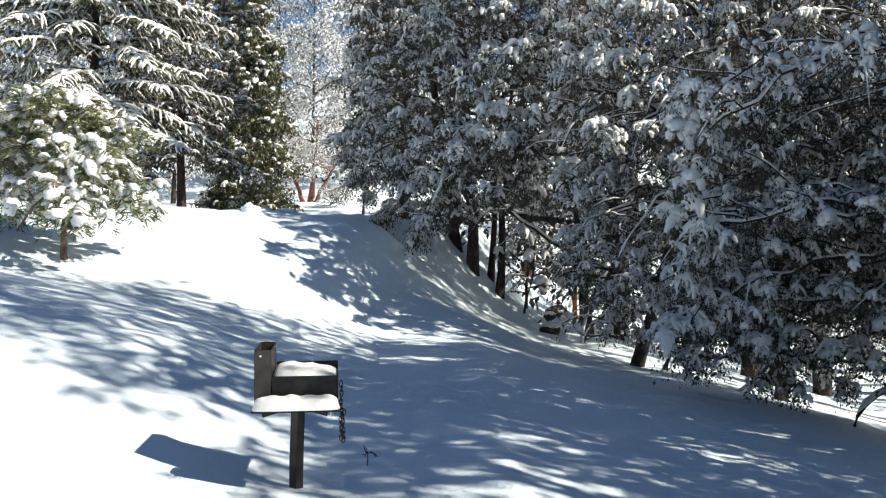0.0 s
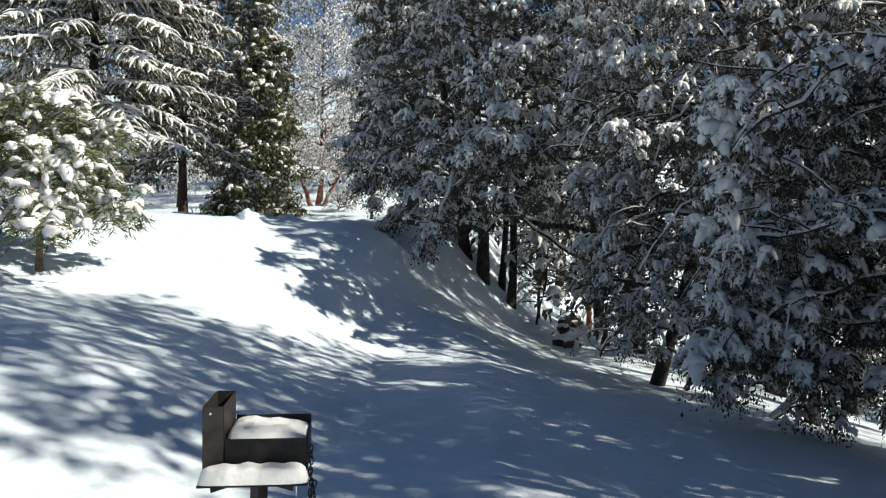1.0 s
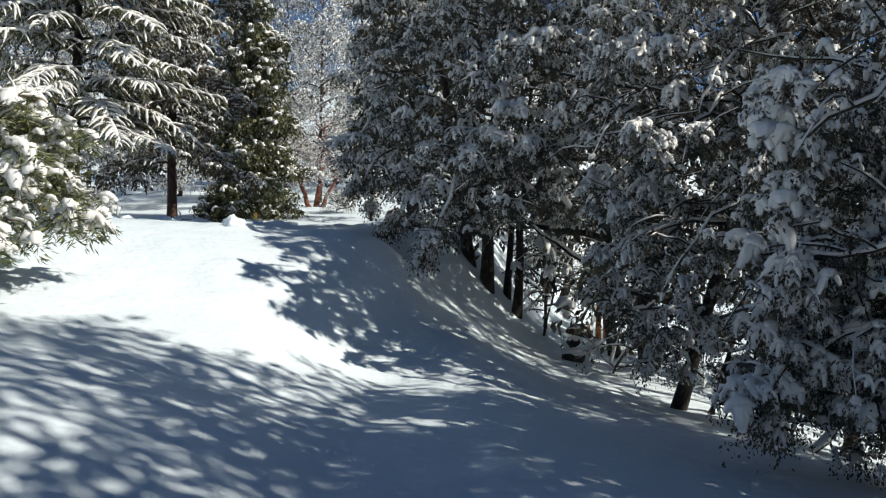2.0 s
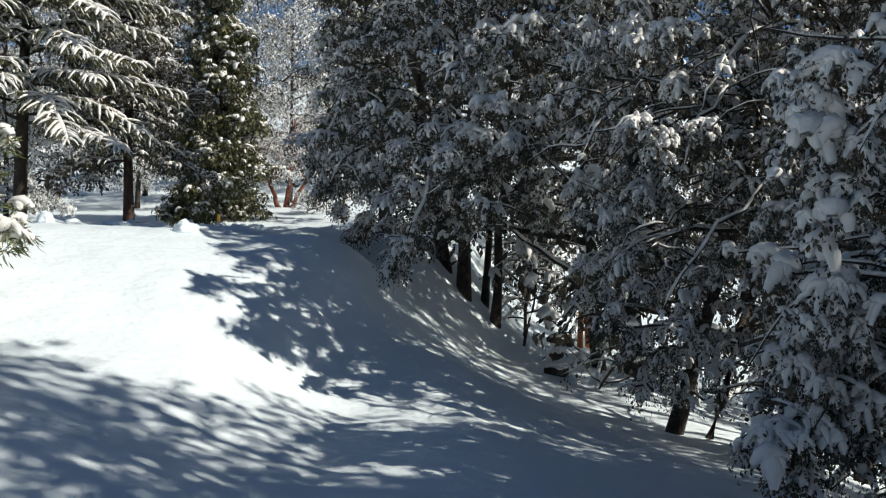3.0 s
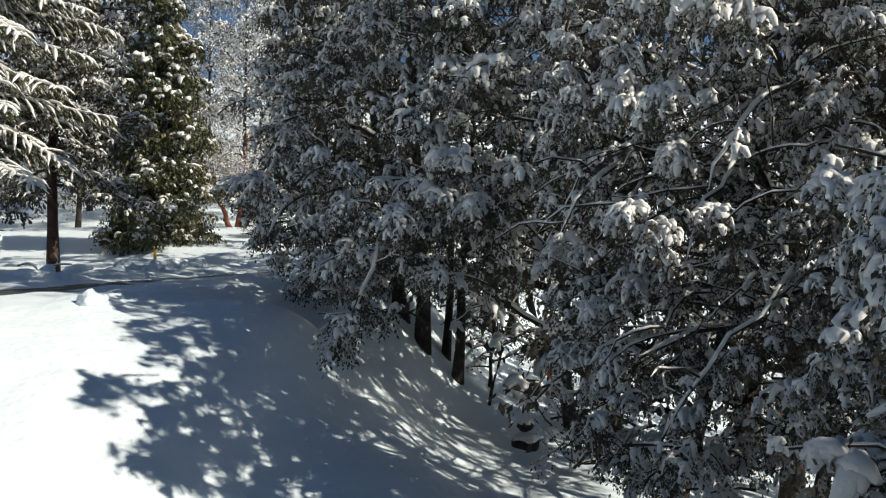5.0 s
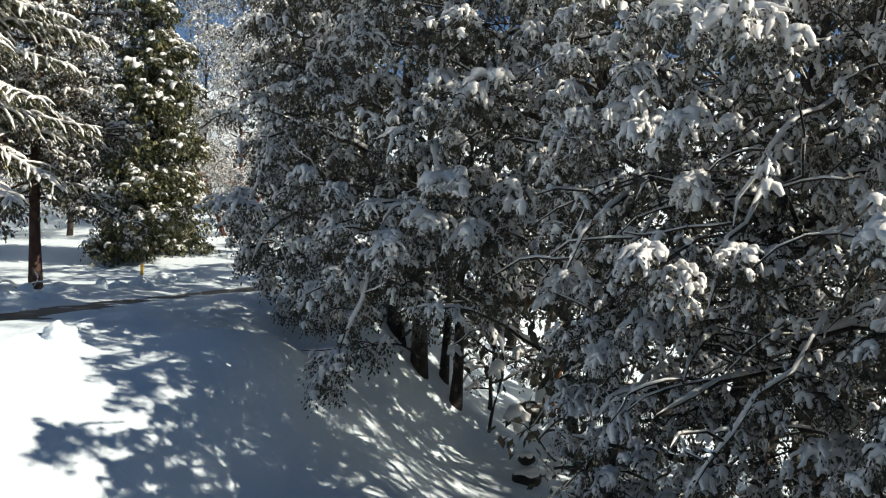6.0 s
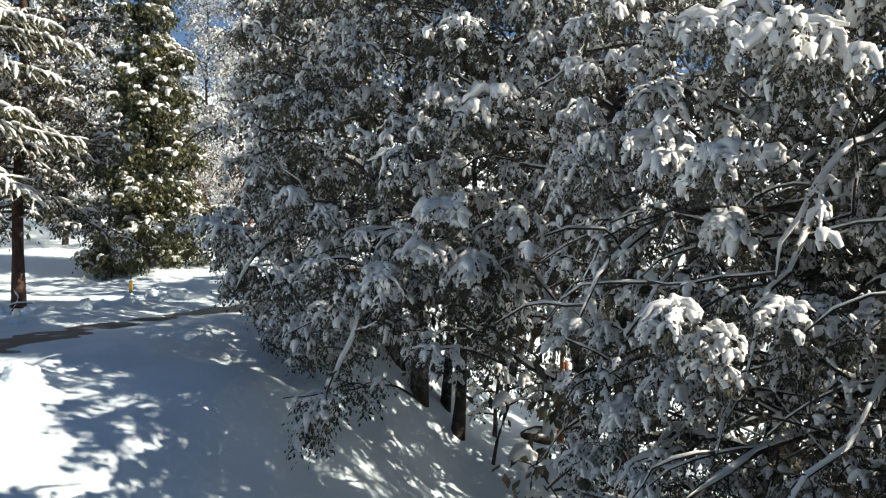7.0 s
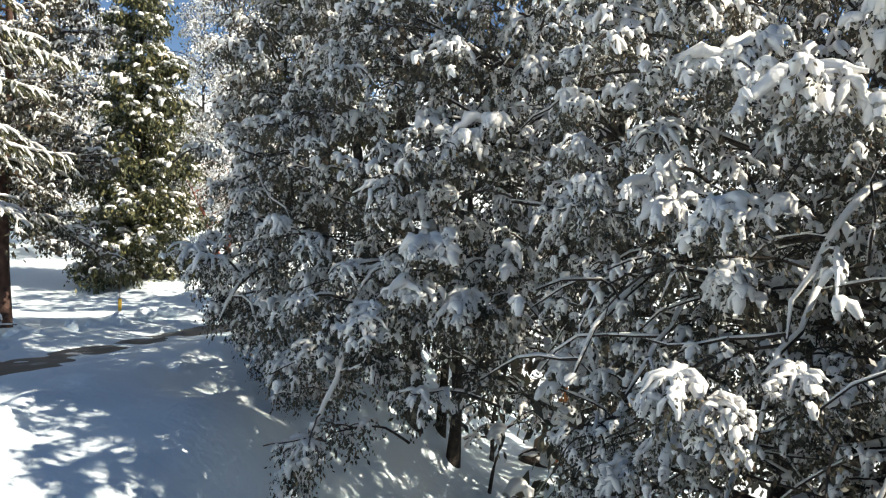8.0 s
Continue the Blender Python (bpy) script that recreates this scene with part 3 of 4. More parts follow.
for p, size, load in [((-2.85, 24.2, 4.7), 0.5, 0.6), ((-2.2, 22.0, 4.5), 0.45, 0.6), ((-1.7, 26.0, 2.6), 0.45, 0.4), ((-1.65, 25.6, 3.0), 0.4, 0.45), ((-2.3, 24.6, 3.6), 0.45, 0.5), ((-2.2, 25.2, 3.1), 0.4, 0.45), ((-1.9, 25.7, 2.6), 0.4, 0.4), ((-1.5, 24.5, 2.8), 0.45, 0.5), ((-2.5, 24.4, 4.1), 0.45, 0.55), ((-0.9, 21.5, 2.6), 0.42, 0.5), ((-2.0, 26.4, 7.9), 0.5, 0.6),
                      ((-0.7, 20.4, 2.1), 0.4, 0.7), ((-0.6, 20.0, 1.9), 0.4, 0.8), ((-0.45, 19.7, 2.3), 0.4, 0.7), ((1.75, 19.6, 6.2), 0.55, 1.0), ((1.45, 19.5, 6.0), 0.5, 0.95),
                      ((1.0, 20.5, 5.3), 0.5, 0.95), ((1.0, 19.3, 4.7), 0.5, 1.0), ((0.75, 19.4, 4.2), 0.5, 0.9), ((0.3, 19.3, 3.8), 0.45, 0.8), ((1.3, 19.2, 3.9), 0.5, 0.9)]:
    clump(great_oak, p, -1.9, size, load, OAK, rng, BARK, OAK_LEAF, fans=9)
fork_oak = grow_tree("oak_tree", 6.0, 18.4, "snow-laden live oak with leaning forked trunks", 12, 10.5,
          [(-1.9, 0.3, 2.9, 0.2, 0.125), (-1.35, 0.2, 2.6, 0.8, 0.10), (0.9, -0.6, 0.3, -0.4, 0.12)], 28,
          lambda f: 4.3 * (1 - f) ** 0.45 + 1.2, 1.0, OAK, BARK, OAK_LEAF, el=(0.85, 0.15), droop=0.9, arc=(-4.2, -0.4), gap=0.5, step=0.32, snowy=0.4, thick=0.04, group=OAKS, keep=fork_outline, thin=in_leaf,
          extra=[([(6.2, 18.0, 3.4), (5.2, 16.4, 3.5), (4.2, 15.4, 3.0), (3.4, 15.2, 2.3), (2.9, 15.3, 1.5)], 0.022, {"thick": 0.03}),
                 ([(6.0, 18.2, 5.6), (5.0, 16.8, 5.6), (4.0, 16.0, 4.8), (3.3, 15.6, 3.9)], 0.022, {"thick": 0.03}),
                 ([(6.0, 18.2, 3.2), (5.0, 17.2, 4.3), (4.3, 16.4, 4.5), (3.6, 15.9, 4.0), (3.2, 15.6, 3.3)], 0.034, {"thick": 0.04}),
                 ([(6.2, 18.0, 7.0), (5.2, 16.4, 7.6), (4.2, 15.4, 7.2), (3.5, 15.0, 6.2)], 0.022, {"thick": 0.03}),
                 ([(6.4, 17.6, 5.0), (5.8, 15.6, 5.2), (5.0, 14.4, 4.6), (4.6, 14.0, 3.8)], 0.022, {"thick": 0.03}),
                 ([(5.6, 18.6, 4.2), (4.4, 17.4, 4.6), (3.4, 16.6, 4.2), (2.7, 16.0, 3.4)], 0.022, {"thick": 0.03}),
                 ([(5.2, 18.8, 2.4), (4.0, 18.6, 3.1), (2.9, 18.7, 2.9), (2.1, 18.8, 2.0)], 0.04, {"thick": 0.04})])
fork_face = face(rng, 3600, 2.5, 8.2, -0.8, 9.5, lambda x, z: np.interp(x, [2.4, 2.9, 4.5, 8.2], [17.4, 15.5, 15.0, 14.6]) + 0.10 * np.maximum(0, z - 6),
                     1.5, lambda x: np.interp(x, [2.4, 2.7, 3.1, 4.1, 4.5, 5.2, 5.6], [1.4, 0.7, 0.1, 0.0, 0.7, 0.6, -0.5]), 2.0)
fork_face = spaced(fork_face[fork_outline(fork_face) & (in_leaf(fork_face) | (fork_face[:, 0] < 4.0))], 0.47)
crown(fork_oak, fork_face, -2.1, 0.42, 0.40, OAK_FINE, rng, BARK, OAK_LEAF, step=0.085)
fork_inner = spaced(face(rng, 900, 3.0, 8.4, 0.5, 8.6, lambda x, z: 16.9 + 0 * x, 1.4, lambda x: 0.45 + 0 * x, 0.5), 0.75)
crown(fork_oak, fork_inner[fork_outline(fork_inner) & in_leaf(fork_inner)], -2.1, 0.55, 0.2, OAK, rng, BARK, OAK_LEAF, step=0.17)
fork_top = spaced(face(rng, 300, 4.6, 8.2, 2.0, 8.4, lambda x, z: 14.3 + 0 * x, 0.9, lambda x: 2.0 + 0 * x, 0.6), 0.6)
crown(fork_oak, fork_top, -2.1, 0.45, 0.62, OAK_FINE, rng, BARK, OAK_LEAF, step=0.09)
for p, size, load in [((3.32, 14.6, 5.75), 0.5, 1.0), ((3.6, 14.7, 5.6), 0.5, 1.0), ((3.4, 15.5, 6.2), 0.45, 1.0), ((3.15, 15.6, 6.1), 0.4, 0.95), ((3.0, 15.1, 5.0), 0.36, 1.0),
                      ((3.4, 16.0, 4.5), 0.28, 1.0), ((2.8, 16.0, 5.0), 0.4, 0.9), ((2.65, 15.0, 3.75), 0.36, 0.7), ((2.9, 14.9, 3.6), 0.36, 0.65), ((3.55, 15.2, 3.75), 0.34, 0.75),
                      ((2.6, 18.0, 1.9), 0.36, 0.9), ((2.7, 19.0, 5.0), 0.45, 0.8), ((3.0, 15.6, 6.9), 0.45, 0.9), ((4.2, 15.0, 6.4), 0.5, 1.0)]:
    clump(fork_oak, p, -2.1, size, load, OAK_FINE, rng, BARK, OAK_LEAF, step=0.07, fans=9)
near_oak = grow_tree("oak_tree", 7.7, 12.0, "snow-laden oak with low boughs sweeping to the snow", 13, 6.6,
          [(0, 0, 0.2, 0.1, 0.085), (0.6, 0.5, 0.6, 0.3, 0.07)], 15,
          lambda f: 3.3 * (1 - f) ** 0.35 + 0.8, 1.2, OAK_NEAR, BARK, OAK_LEAF, el=(0.8, 0.15), droop=0.8, arc=(1.8, 4.2), gap=0.32, step=0.18, group=OAKS, keep=lambda p: (p[:, 2] < 4.5) & (p[:, 0] > 2.5),
          extra=[([(7.5, 11.9, 1.2), (5.9, 11.6, 1.5), (4.4, 11.4, 1.2), (2.9, 11.4, 0.45)], 0.026, {"thick": 0.035, "first": 0.05}),
                 ([(7.5, 11.9, 1.8), (6.0, 11.3, 2.0), (4.6, 11.0, 1.9), (3.3, 11.6, 1.7)], 0.026, {"thick": 0.035, "first": 0.05}),
                 ([(7.6, 12.0, 3.2), (6.0, 11.2, 4.1), (4.4, 10.7, 4.0), (3.1, 10.5, 3.2)], 0.026, {"thick": 0.035, "first": 0.05})])
near_face = spaced(face(rng, 1100, 3.3, 7.6, -0.4, 4.2, lambda x, z: 10.9 + 0.35 * np.abs(z - 2.0), 1.0, lambda x: np.interp(x, [3.6, 4.2], [0.3, -0.3]), 1.0), 0.40)
crown(near_oak, near_face, -2.2, 0.36, 0.42, OAK_NEAR, rng, BARK, OAK_LEAF, step=0.1)
low_face = spaced(face(rng, 120, 3.0, 5.2, 0.25, 1.3, lambda x, z: 11.2 + 0 * x, 0.6, lambda x: 0.25 + 0 * x, 0.3), 0.36)
crown(near_oak, low_face, -2.2, 0.34, 0.7, OAK_NEAR, rng, BARK, OAK_LEAF, step=0.1)
crown(near_oak, spaced(face(rng, 500, 3.7, 8.6, 0.1, 4.0, lambda x, z: 12.2 + 0 * x, 1.0, lambda x: 0.1 + 0 * x, 0.3), 0.65), -2.1, 0.5, 0.3, OAK, rng, BARK, OAK_LEAF, step=0.14)
for p, size in [((2.75, 10.45, 3.3), 0.30), ((2.85, 10.5, 3.1), 0.28), ((2.95, 10.4, 3.55), 0.30), ((3.1, 10.4, 2.95), 0.34), ((3.05, 10.45, 2.6), 0.34), ((3.25, 10.9, 1.85), 0.36), ((3.35, 11.0, 1.65), 0.36), ((3.0, 11.4, 0.6), 0.36)]:
    clump(near_oak, p, -2.2, size, 1.0, OAK_NEAR, rng, BARK, OAK_LEAF, step=0.08, fans=10)
# behind them
far_oak = grow_tree("oak_tree", 8.5, 24.0, "snow-covered oak deeper in the wood", 20, 13.0, [(0, 0, 0.4, 0.2, 0.22), (0.7, 0.3, 0.9, 0.5, 0.15)], 34,
                    lambda f: 4.6 * (1 - f) ** 0.5 + 1.2, 1.6, OAK_FAR, BARK, OAK_LEAF, el=(0.9, 0.1), droop=0.8, gap=0.7, step=0.55, group=OAKS, size=1.4)
rng = np.random.RandomState(78)
for x, y, k in [(7.0, 36.5, 1.3), (13.5, 25.0, 1.4), (0.5, 38.0, 1.0), (10.5, 31.0, 1.6), (4.0, 41.5, 0.8), (5.6, 27.5, 1.3)]:
    t = copy_thing(far_oak, pose(x, y, ground_at(x, y), 0, 0, rng.uniform(0, 360)))
    t.scale = (1.15, 1.15, k)
# oaks beside and behind the path, mostly out of view, added to throw the dappled shade
WOOD = "wood beside the clearing"
for k, (x, y, wide, tall, low) in enumerate([
        (9.5, 6.9, 1.0, 16.5, 3.0), (9.5, 9.3, 1.0, 15.0, 3.0), (9.6, 11.2, 0.8, 12.0, 3.0), (9.0, 3.3, 0.85, 10.6, 2.2), (9.5, -0.8, 1.0, 9.0, 2.2), (14.0, 9.0, 1.2, 13.0, 2.4),
        (11.5, 17.2, 1.2, 21.0, 9.0), (11.0, 20.5, 1.3, 23.0, 8.0), (10.5, 24.0, 1.2, 22.0, 7.0), (14.0, 5.9, 1.2, 15.6, 3.0), (12.6, 3.0, 1.0, 11.0, 2.2),
        (14.0, 18.0, 1.4, 23.0, 11.0), (10.2, 4.9, 0.9, 15.5, 3.0), (12.0, 12.6, 1.2, 13.0, 3.0), (11.5, 0.8, 1.0, 11.0, 2.4), (3.0, -9.0, 1.3, 12.0, 2.2), (-4.0, -11.0, 1.4, 12.0, 2.2), (-11.0, -7.0, 1.4, 12.0, 2.2)]):
    grow_tree("oak_tree", x, y, "tall leafy oak added around the clearing to throw shade", 120 + k, tall, [(0, 0, 0.2, 0.2, 0.2)], int((9 + 1.6 * (tall - low)) * (1.45 if y < 13 else 1.0)),
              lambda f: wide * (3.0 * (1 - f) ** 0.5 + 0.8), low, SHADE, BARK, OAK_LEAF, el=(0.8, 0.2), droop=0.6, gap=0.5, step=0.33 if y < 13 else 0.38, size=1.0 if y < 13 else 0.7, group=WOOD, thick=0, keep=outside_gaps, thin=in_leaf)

# trees across the road
ROADSIDE = "trees by the road"
grow_tree("young_pine", -6.0, 13.8, "young pine bowed under thick lumps of snow", 31, 2.65, [(0, 0, -0.1, 0.1, 0.06)], 30,
          lambda f: 1.15 * (1 - f) ** 0.4 + 0.3, 0.9, PINE, PINE_BARK, PINE_NEEDLE, el=(0.5, 0.15), droop=1.5, gap=0.2, step=0.15, group=ROADSIDE, thick=0.09, snowy=0.85, power=0.75)


def build_plumed_conifer(x, y, tall, count, seed):
    """A conifer whose long boughs hang like plumes, with snow along each twig."""
    rng = np.random.RandomState(seed)
    tree = empty("drooping_conifer", x, y, ground_at(x, y), "tall conifer with long drooping snow-covered boughs", "tree", ROADSIDE)
    b = Buf()
    p = trunk_path(0, 0, 0.2, 0, tall, rng)
    tube(b, p, 0.22 * (1 - 0.85 * np.linspace(0, 1, len(p))), 10)
    part("trunk", b, BARK, tree)
    for i in range(count):
        f = (i + rng.uniform(0, 1)) / count
        start, _ = along(p, np.clip((3.0 + f * (tall - 3.2) + 0.3) / (tall + 0.3), 0, 0.98))
        az = -2.5 + 3.1 * ((i * 0.618 + rng.uniform(-0.06, 0.06)) % 1)
        length = (4.6 * (1 - f) ** 0.5 + 0.8) * rng.uniform(0.85, 1.12)
        wood, twigs, leaf, snow = Buf(), Buf(), Buf(), Buf()
        path = branch_path(start, az, rng.uniform(-0.05, 0.2), length, rng.uniform(0.45, 0.8), rng, 12, 0.045)
        rad = np.linspace(0.05, 0.012, len(path))
        tube(wood, path, rad, 6)
        snow_ridge(snow, path[2:], rad[2:] * 0.6, 0.10, rng, 6)
        quads = []
        for k in range(int(length / 0.085)):
            u = 0.12 + 0.88 * (k + rng.uniform(0, 1)) / (length / 0.085)
            q, d = along(path, min(u, 0.999))
            a = math.atan2(d[1], d[0]) + (1 if k % 2 else -1) * rng.uniform(0.5, 1.1)
            ln = (0.30 + 0.75 * math.sin(math.pi * min(1, 0.25 + 0.7 * u))) * rng.uniform(0.6, 1.2)
            twig = branch_path(q, a, rng.uniform(-0.25, 0.15), ln, rng.uniform(0.8, 1.8), rng, 4, 0.10)
            tube(twigs, twig, np.linspace(0.010, 0.004, 5), 3, cap=False)
            if rng.uniform() < 0.85:
                snow_ridge(snow, twig, np.linspace(0.02, 0.012, 5), rng.uniform(0.04, 0.075), rng, 4)
            for _ in range(int(ln * 24)):
                c, e = along(twig, rng.uniform(0.05, 0.99))
                e = e / np.linalg.norm(e) * 0.4 + rng.normal(0, 0.35, 3) + (0, 0, -0.55)
                e *= rng.uniform(0.10, 0.20) / np.linalg.norm(e)
                w = np.cross(e, rng.normal(0, 1, 3))
                w *= 0.016 / (np.linalg.norm(w) + 1e-9)
                quads += [c, c + e * 0.4 + w, c + e, c + e * 0.4 - w]
        leaf.add(np.array(quads), np.arange(len(quads)).reshape(-1, 4))
        limb = part("limb", wood, BARK, tree)
        tagged(part("twig", twigs, BARK, limb), kind="stuff")
        tagged(part("needles", leaf, CEDAR_LEAF, limb, smooth=False), kind="stuff")
        tagged(part("snow_load", snow, SNOW_TREE, limb), kind="stuff")


build_plumed_conifer(-12.4, 30.5, 14.0, 66, 32)
grow_tree("drooping_conifer", -9.75, 32.4, "tall conifer with snow-dusted boughs and a red-brown trunk", 33, 14.0, [(0, 0, 0.1, 0, 0.16)], 84,
          lambda f: 1.35 * (1 - f) ** 0.4 + 0.5, 2.3, FIR, FIR_BARK, OAK_LEAF, el=(0.4, 0.0), droop=0.8, gap=0.22, step=0.18, group=ROADSIDE, sub=0.4, size=0.95, snowy=1.0, thick=0.05,
          side=lambda a: 1.0 + 0.5 * math.sin(a - 2.2) ** 2)
grow_tree("cedar_tree", -10.2, 45.0, "dense green cedar with scattered snow pads", 34, 13.2, [(0, 0, 0.1, 0, 0.22)], 150,
          lambda f: 2.6 * (1 - f) ** 0.7 + 0.3, 0.2, CEDAR, BARK, CEDAR_LEAF, el=(0.4, -0.1), droop=0.5, gap=0.28, step=0.21, group=ROADSIDE, sub=0.3, snowy=0.48, thick=0, first=0.15, size=1.15)
grow_tree("cedar_tree", -1.4, 31.5, "dark cedar with thick snow pads behind the oak", 37, 15.0, [(0, 0, 0.1, 0, 0.2)], 70,
          lambda f: 1.7 * (1 - f) ** 0.5 + 0.3, 3.5, CEDAR, BARK, CEDAR_LEAF, el=(0.4, 0.0), droop=0.6, gap=0.36, step=0.32, group=ROADSIDE, sub=0.3, snowy=0.5, thick=0, first=0.3, size=1.2)
grow_tree("madrone_tree", -8.0, 51.3, "frosted madrone with several red trunks", 35, 4.8,
          [(-0.15, 0, -1.5, 0, 0.14), (0.1, 0.2, 0.5, 0.3, 0.16), (0.3, 0, 1.9, 0, 0.12)], 40,
          lambda f: 1.9 * (1 - f) ** 0.4 + 0.6, 1.3, FROST, RED_BARK, FROST_LEAF, el=(1.0, 0.4), droop=0.4, gap=0.34, step=0.27, size=0.8, group=ROADSIDE, thick=0.03)
far = grow_tree("frosted_tree", -8.6, 57.0, "frost-white tree on the far hillside", 36, 15.5, [(0, 0, 0.3, 0, 0.13)], 50,
                lambda f: 3.0 * (1 - f) ** 0.5 + 0.8, 1.2, FROST, BARK, FROST_LEAF, el=(0.8, 0.2), droop=0.5, gap=0.36, step=0.34, size=1.35, group="far trees", thick=0)
for x, y, k in [(-16.5, 53, 1.0), (-12.5, 66, 1.0), (-22, 54, 1.1), (-19, 62, 1.2), (-20, 42, 0.9), (-6.0, 66, 1.25), (-15.5, 36, 0.75)]:
    t = copy_thing(far, pose(x, y, ground_at(x, y), 0, 0, rng.uniform(0, 360)))
    t.scale = (k, k, k)
# woods on the far hillside
rng = np.random.RandomState(91)
woods_leaf, woods_snow, P = Buf(), Buf(), []
for i in range(70):
    x, y, tall = rng.uniform(-75, 45), rng.uniform(78, 170), rng.uniform(8, 14)
    z = ground_at(x, y)
    for j in range(16):
        f = j / 15
        a, r = rng.uniform(0, 6.28), (1 - f) ** 0.8 * tall * 0.2 * rng.uniform(0.3, 1)
        P.append((x + r * math.cos(a), y + r * math.sin(a), z + tall * (0.1 + 0.9 * f)))
P = np.array(P)
place(FROST, P, rng.uniform(0, 6.28, len(P)), np.zeros(len(P)), rng.uniform(3.0, 5.0, len(P)), woods_leaf, woods_snow, rng, 1.0)
woods = part("far_woods", woods_leaf, FROST_LEAF, smooth=False)
tagged(woods, "frosted woods covering the far hillside", "woods", kind="stuff")
tagged(part("snow_load", woods_snow, SNOW_TREE, woods), kind="stuff")
grow_tree("young_oak", -4.1, 44.6, "slender young oak dusted with snow", 41, 4.2, [(0, 0, 0.2, -0.2, 0.07)], 16,
          lambda f: 0.9 * (1 - f) ** 0.4 + 0.3, 1.4, OAK_FAR, BARK, OAK_LEAF, el=(0.9, 0.2), droop=0.8, gap=0.4, step=0.28, group=OAKS, size=0.8)
grow_tree("frosted_shrub", -6.2, 47.5, "low shrub white with frost beside the road", 42, 0.9, [(0, 0, 0.1, 0, 0.02), (0.2, 0.1, 0.3, 0, 0.02)], 26,
          lambda f: 0.7 * (1 - f) ** 0.4 + 0.3, 0.1, FROST, BARK, FROST_LEAF, el=(1.1, 0.3), droop=0.3, gap=0.22, step=0.16, size=0.45, group="", category="shrub", thick=0)


# ---- the park grill ----
def plate(name, x0, x1, y0, y1, z0, z1, mat, parent, label="", edge=0.003):
    bm = bmesh.new()
    bmesh.ops.create_cube(bm, size=1, matrix=Matrix.LocRotScale(((x0 + x1) / 2, (y0 + y1) / 2, (z0 + z1) / 2), None, (x1 - x0, y1 - y0, z1 - z0)))
    bmesh.ops.bevel(bm, geom=bm.edges[:], offset=edge, segments=2, affect="EDGES")
    return bpart(name, bm, mat, parent, label)


def snow_pad(name, x0, x1, y0, y1, z, thick, parent, seed, power=4.0, label="", lean=0.0):
    """A rounded cushion of snow with an uneven top, on a flat underside."""
    r = np.random.RandomState(seed)
    nx, ny = 34, 20
    u, v = np.meshgrid(np.linspace(-1, 1, nx), np.linspace(-1, 1, ny), indexing="ij")
    # pull the square's rim to a rounded outline
    k = (np.abs(u) ** 6 + np.abs(v) ** 6) ** (1 / 6.0)
    m = np.maximum(np.abs(u), np.abs(v)) / np.maximum(k, 1e-6)
    px, py = u * m, v * m
    rim = np.clip(1 - np.maximum(np.abs(u), np.abs(v)) ** power, 0, 1) ** 0.5
    x, y = (x0 + x1) / 2 + px * (x1 - x0) / 2, (y0 + y1) / 2 + py * (y1 - y0) / 2
    top = z + thick * rim * (1 + 0.22 * waves(x * 6, y * 6, seed, 1.0) + 0.05 * waves(x * 30, y * 30, seed + 1, 1.0) + lean * px)
    b = Buf()
    i, j = np.meshgrid(np.arange(nx - 1), np.arange(ny - 1), indexing="ij")
    q = (i * ny + j).ravel()
    f = np.stack([q, q + ny, q + ny + 1, q + 1], -1)
    n = nx * ny
    b.add(np.concatenate([np.stack([x, y, top], -1).reshape(-1, 3), np.stack([x, y, 0 * x + z], -1).reshape(-1, 3)]), np.concatenate([f, f[:, ::-1] + n]))
    return part(name, b, SNOW_TREE, parent, label)


def chain_link(turn):
    b = Buf()
    a = np.linspace(0, 2 * np.pi, 15)
    p = np.stack([0.010 * np.cos(a), 0 * a, 0.0185 * np.sin(a)], -1)
    p[:, 2] += np.sign(p[:, 2]) * 0.004
    if turn:
        p = p[:, [1, 0, 2]]
    tube(b, p, np.full(len(p), 0.0042), 6, cap=False)
    return b


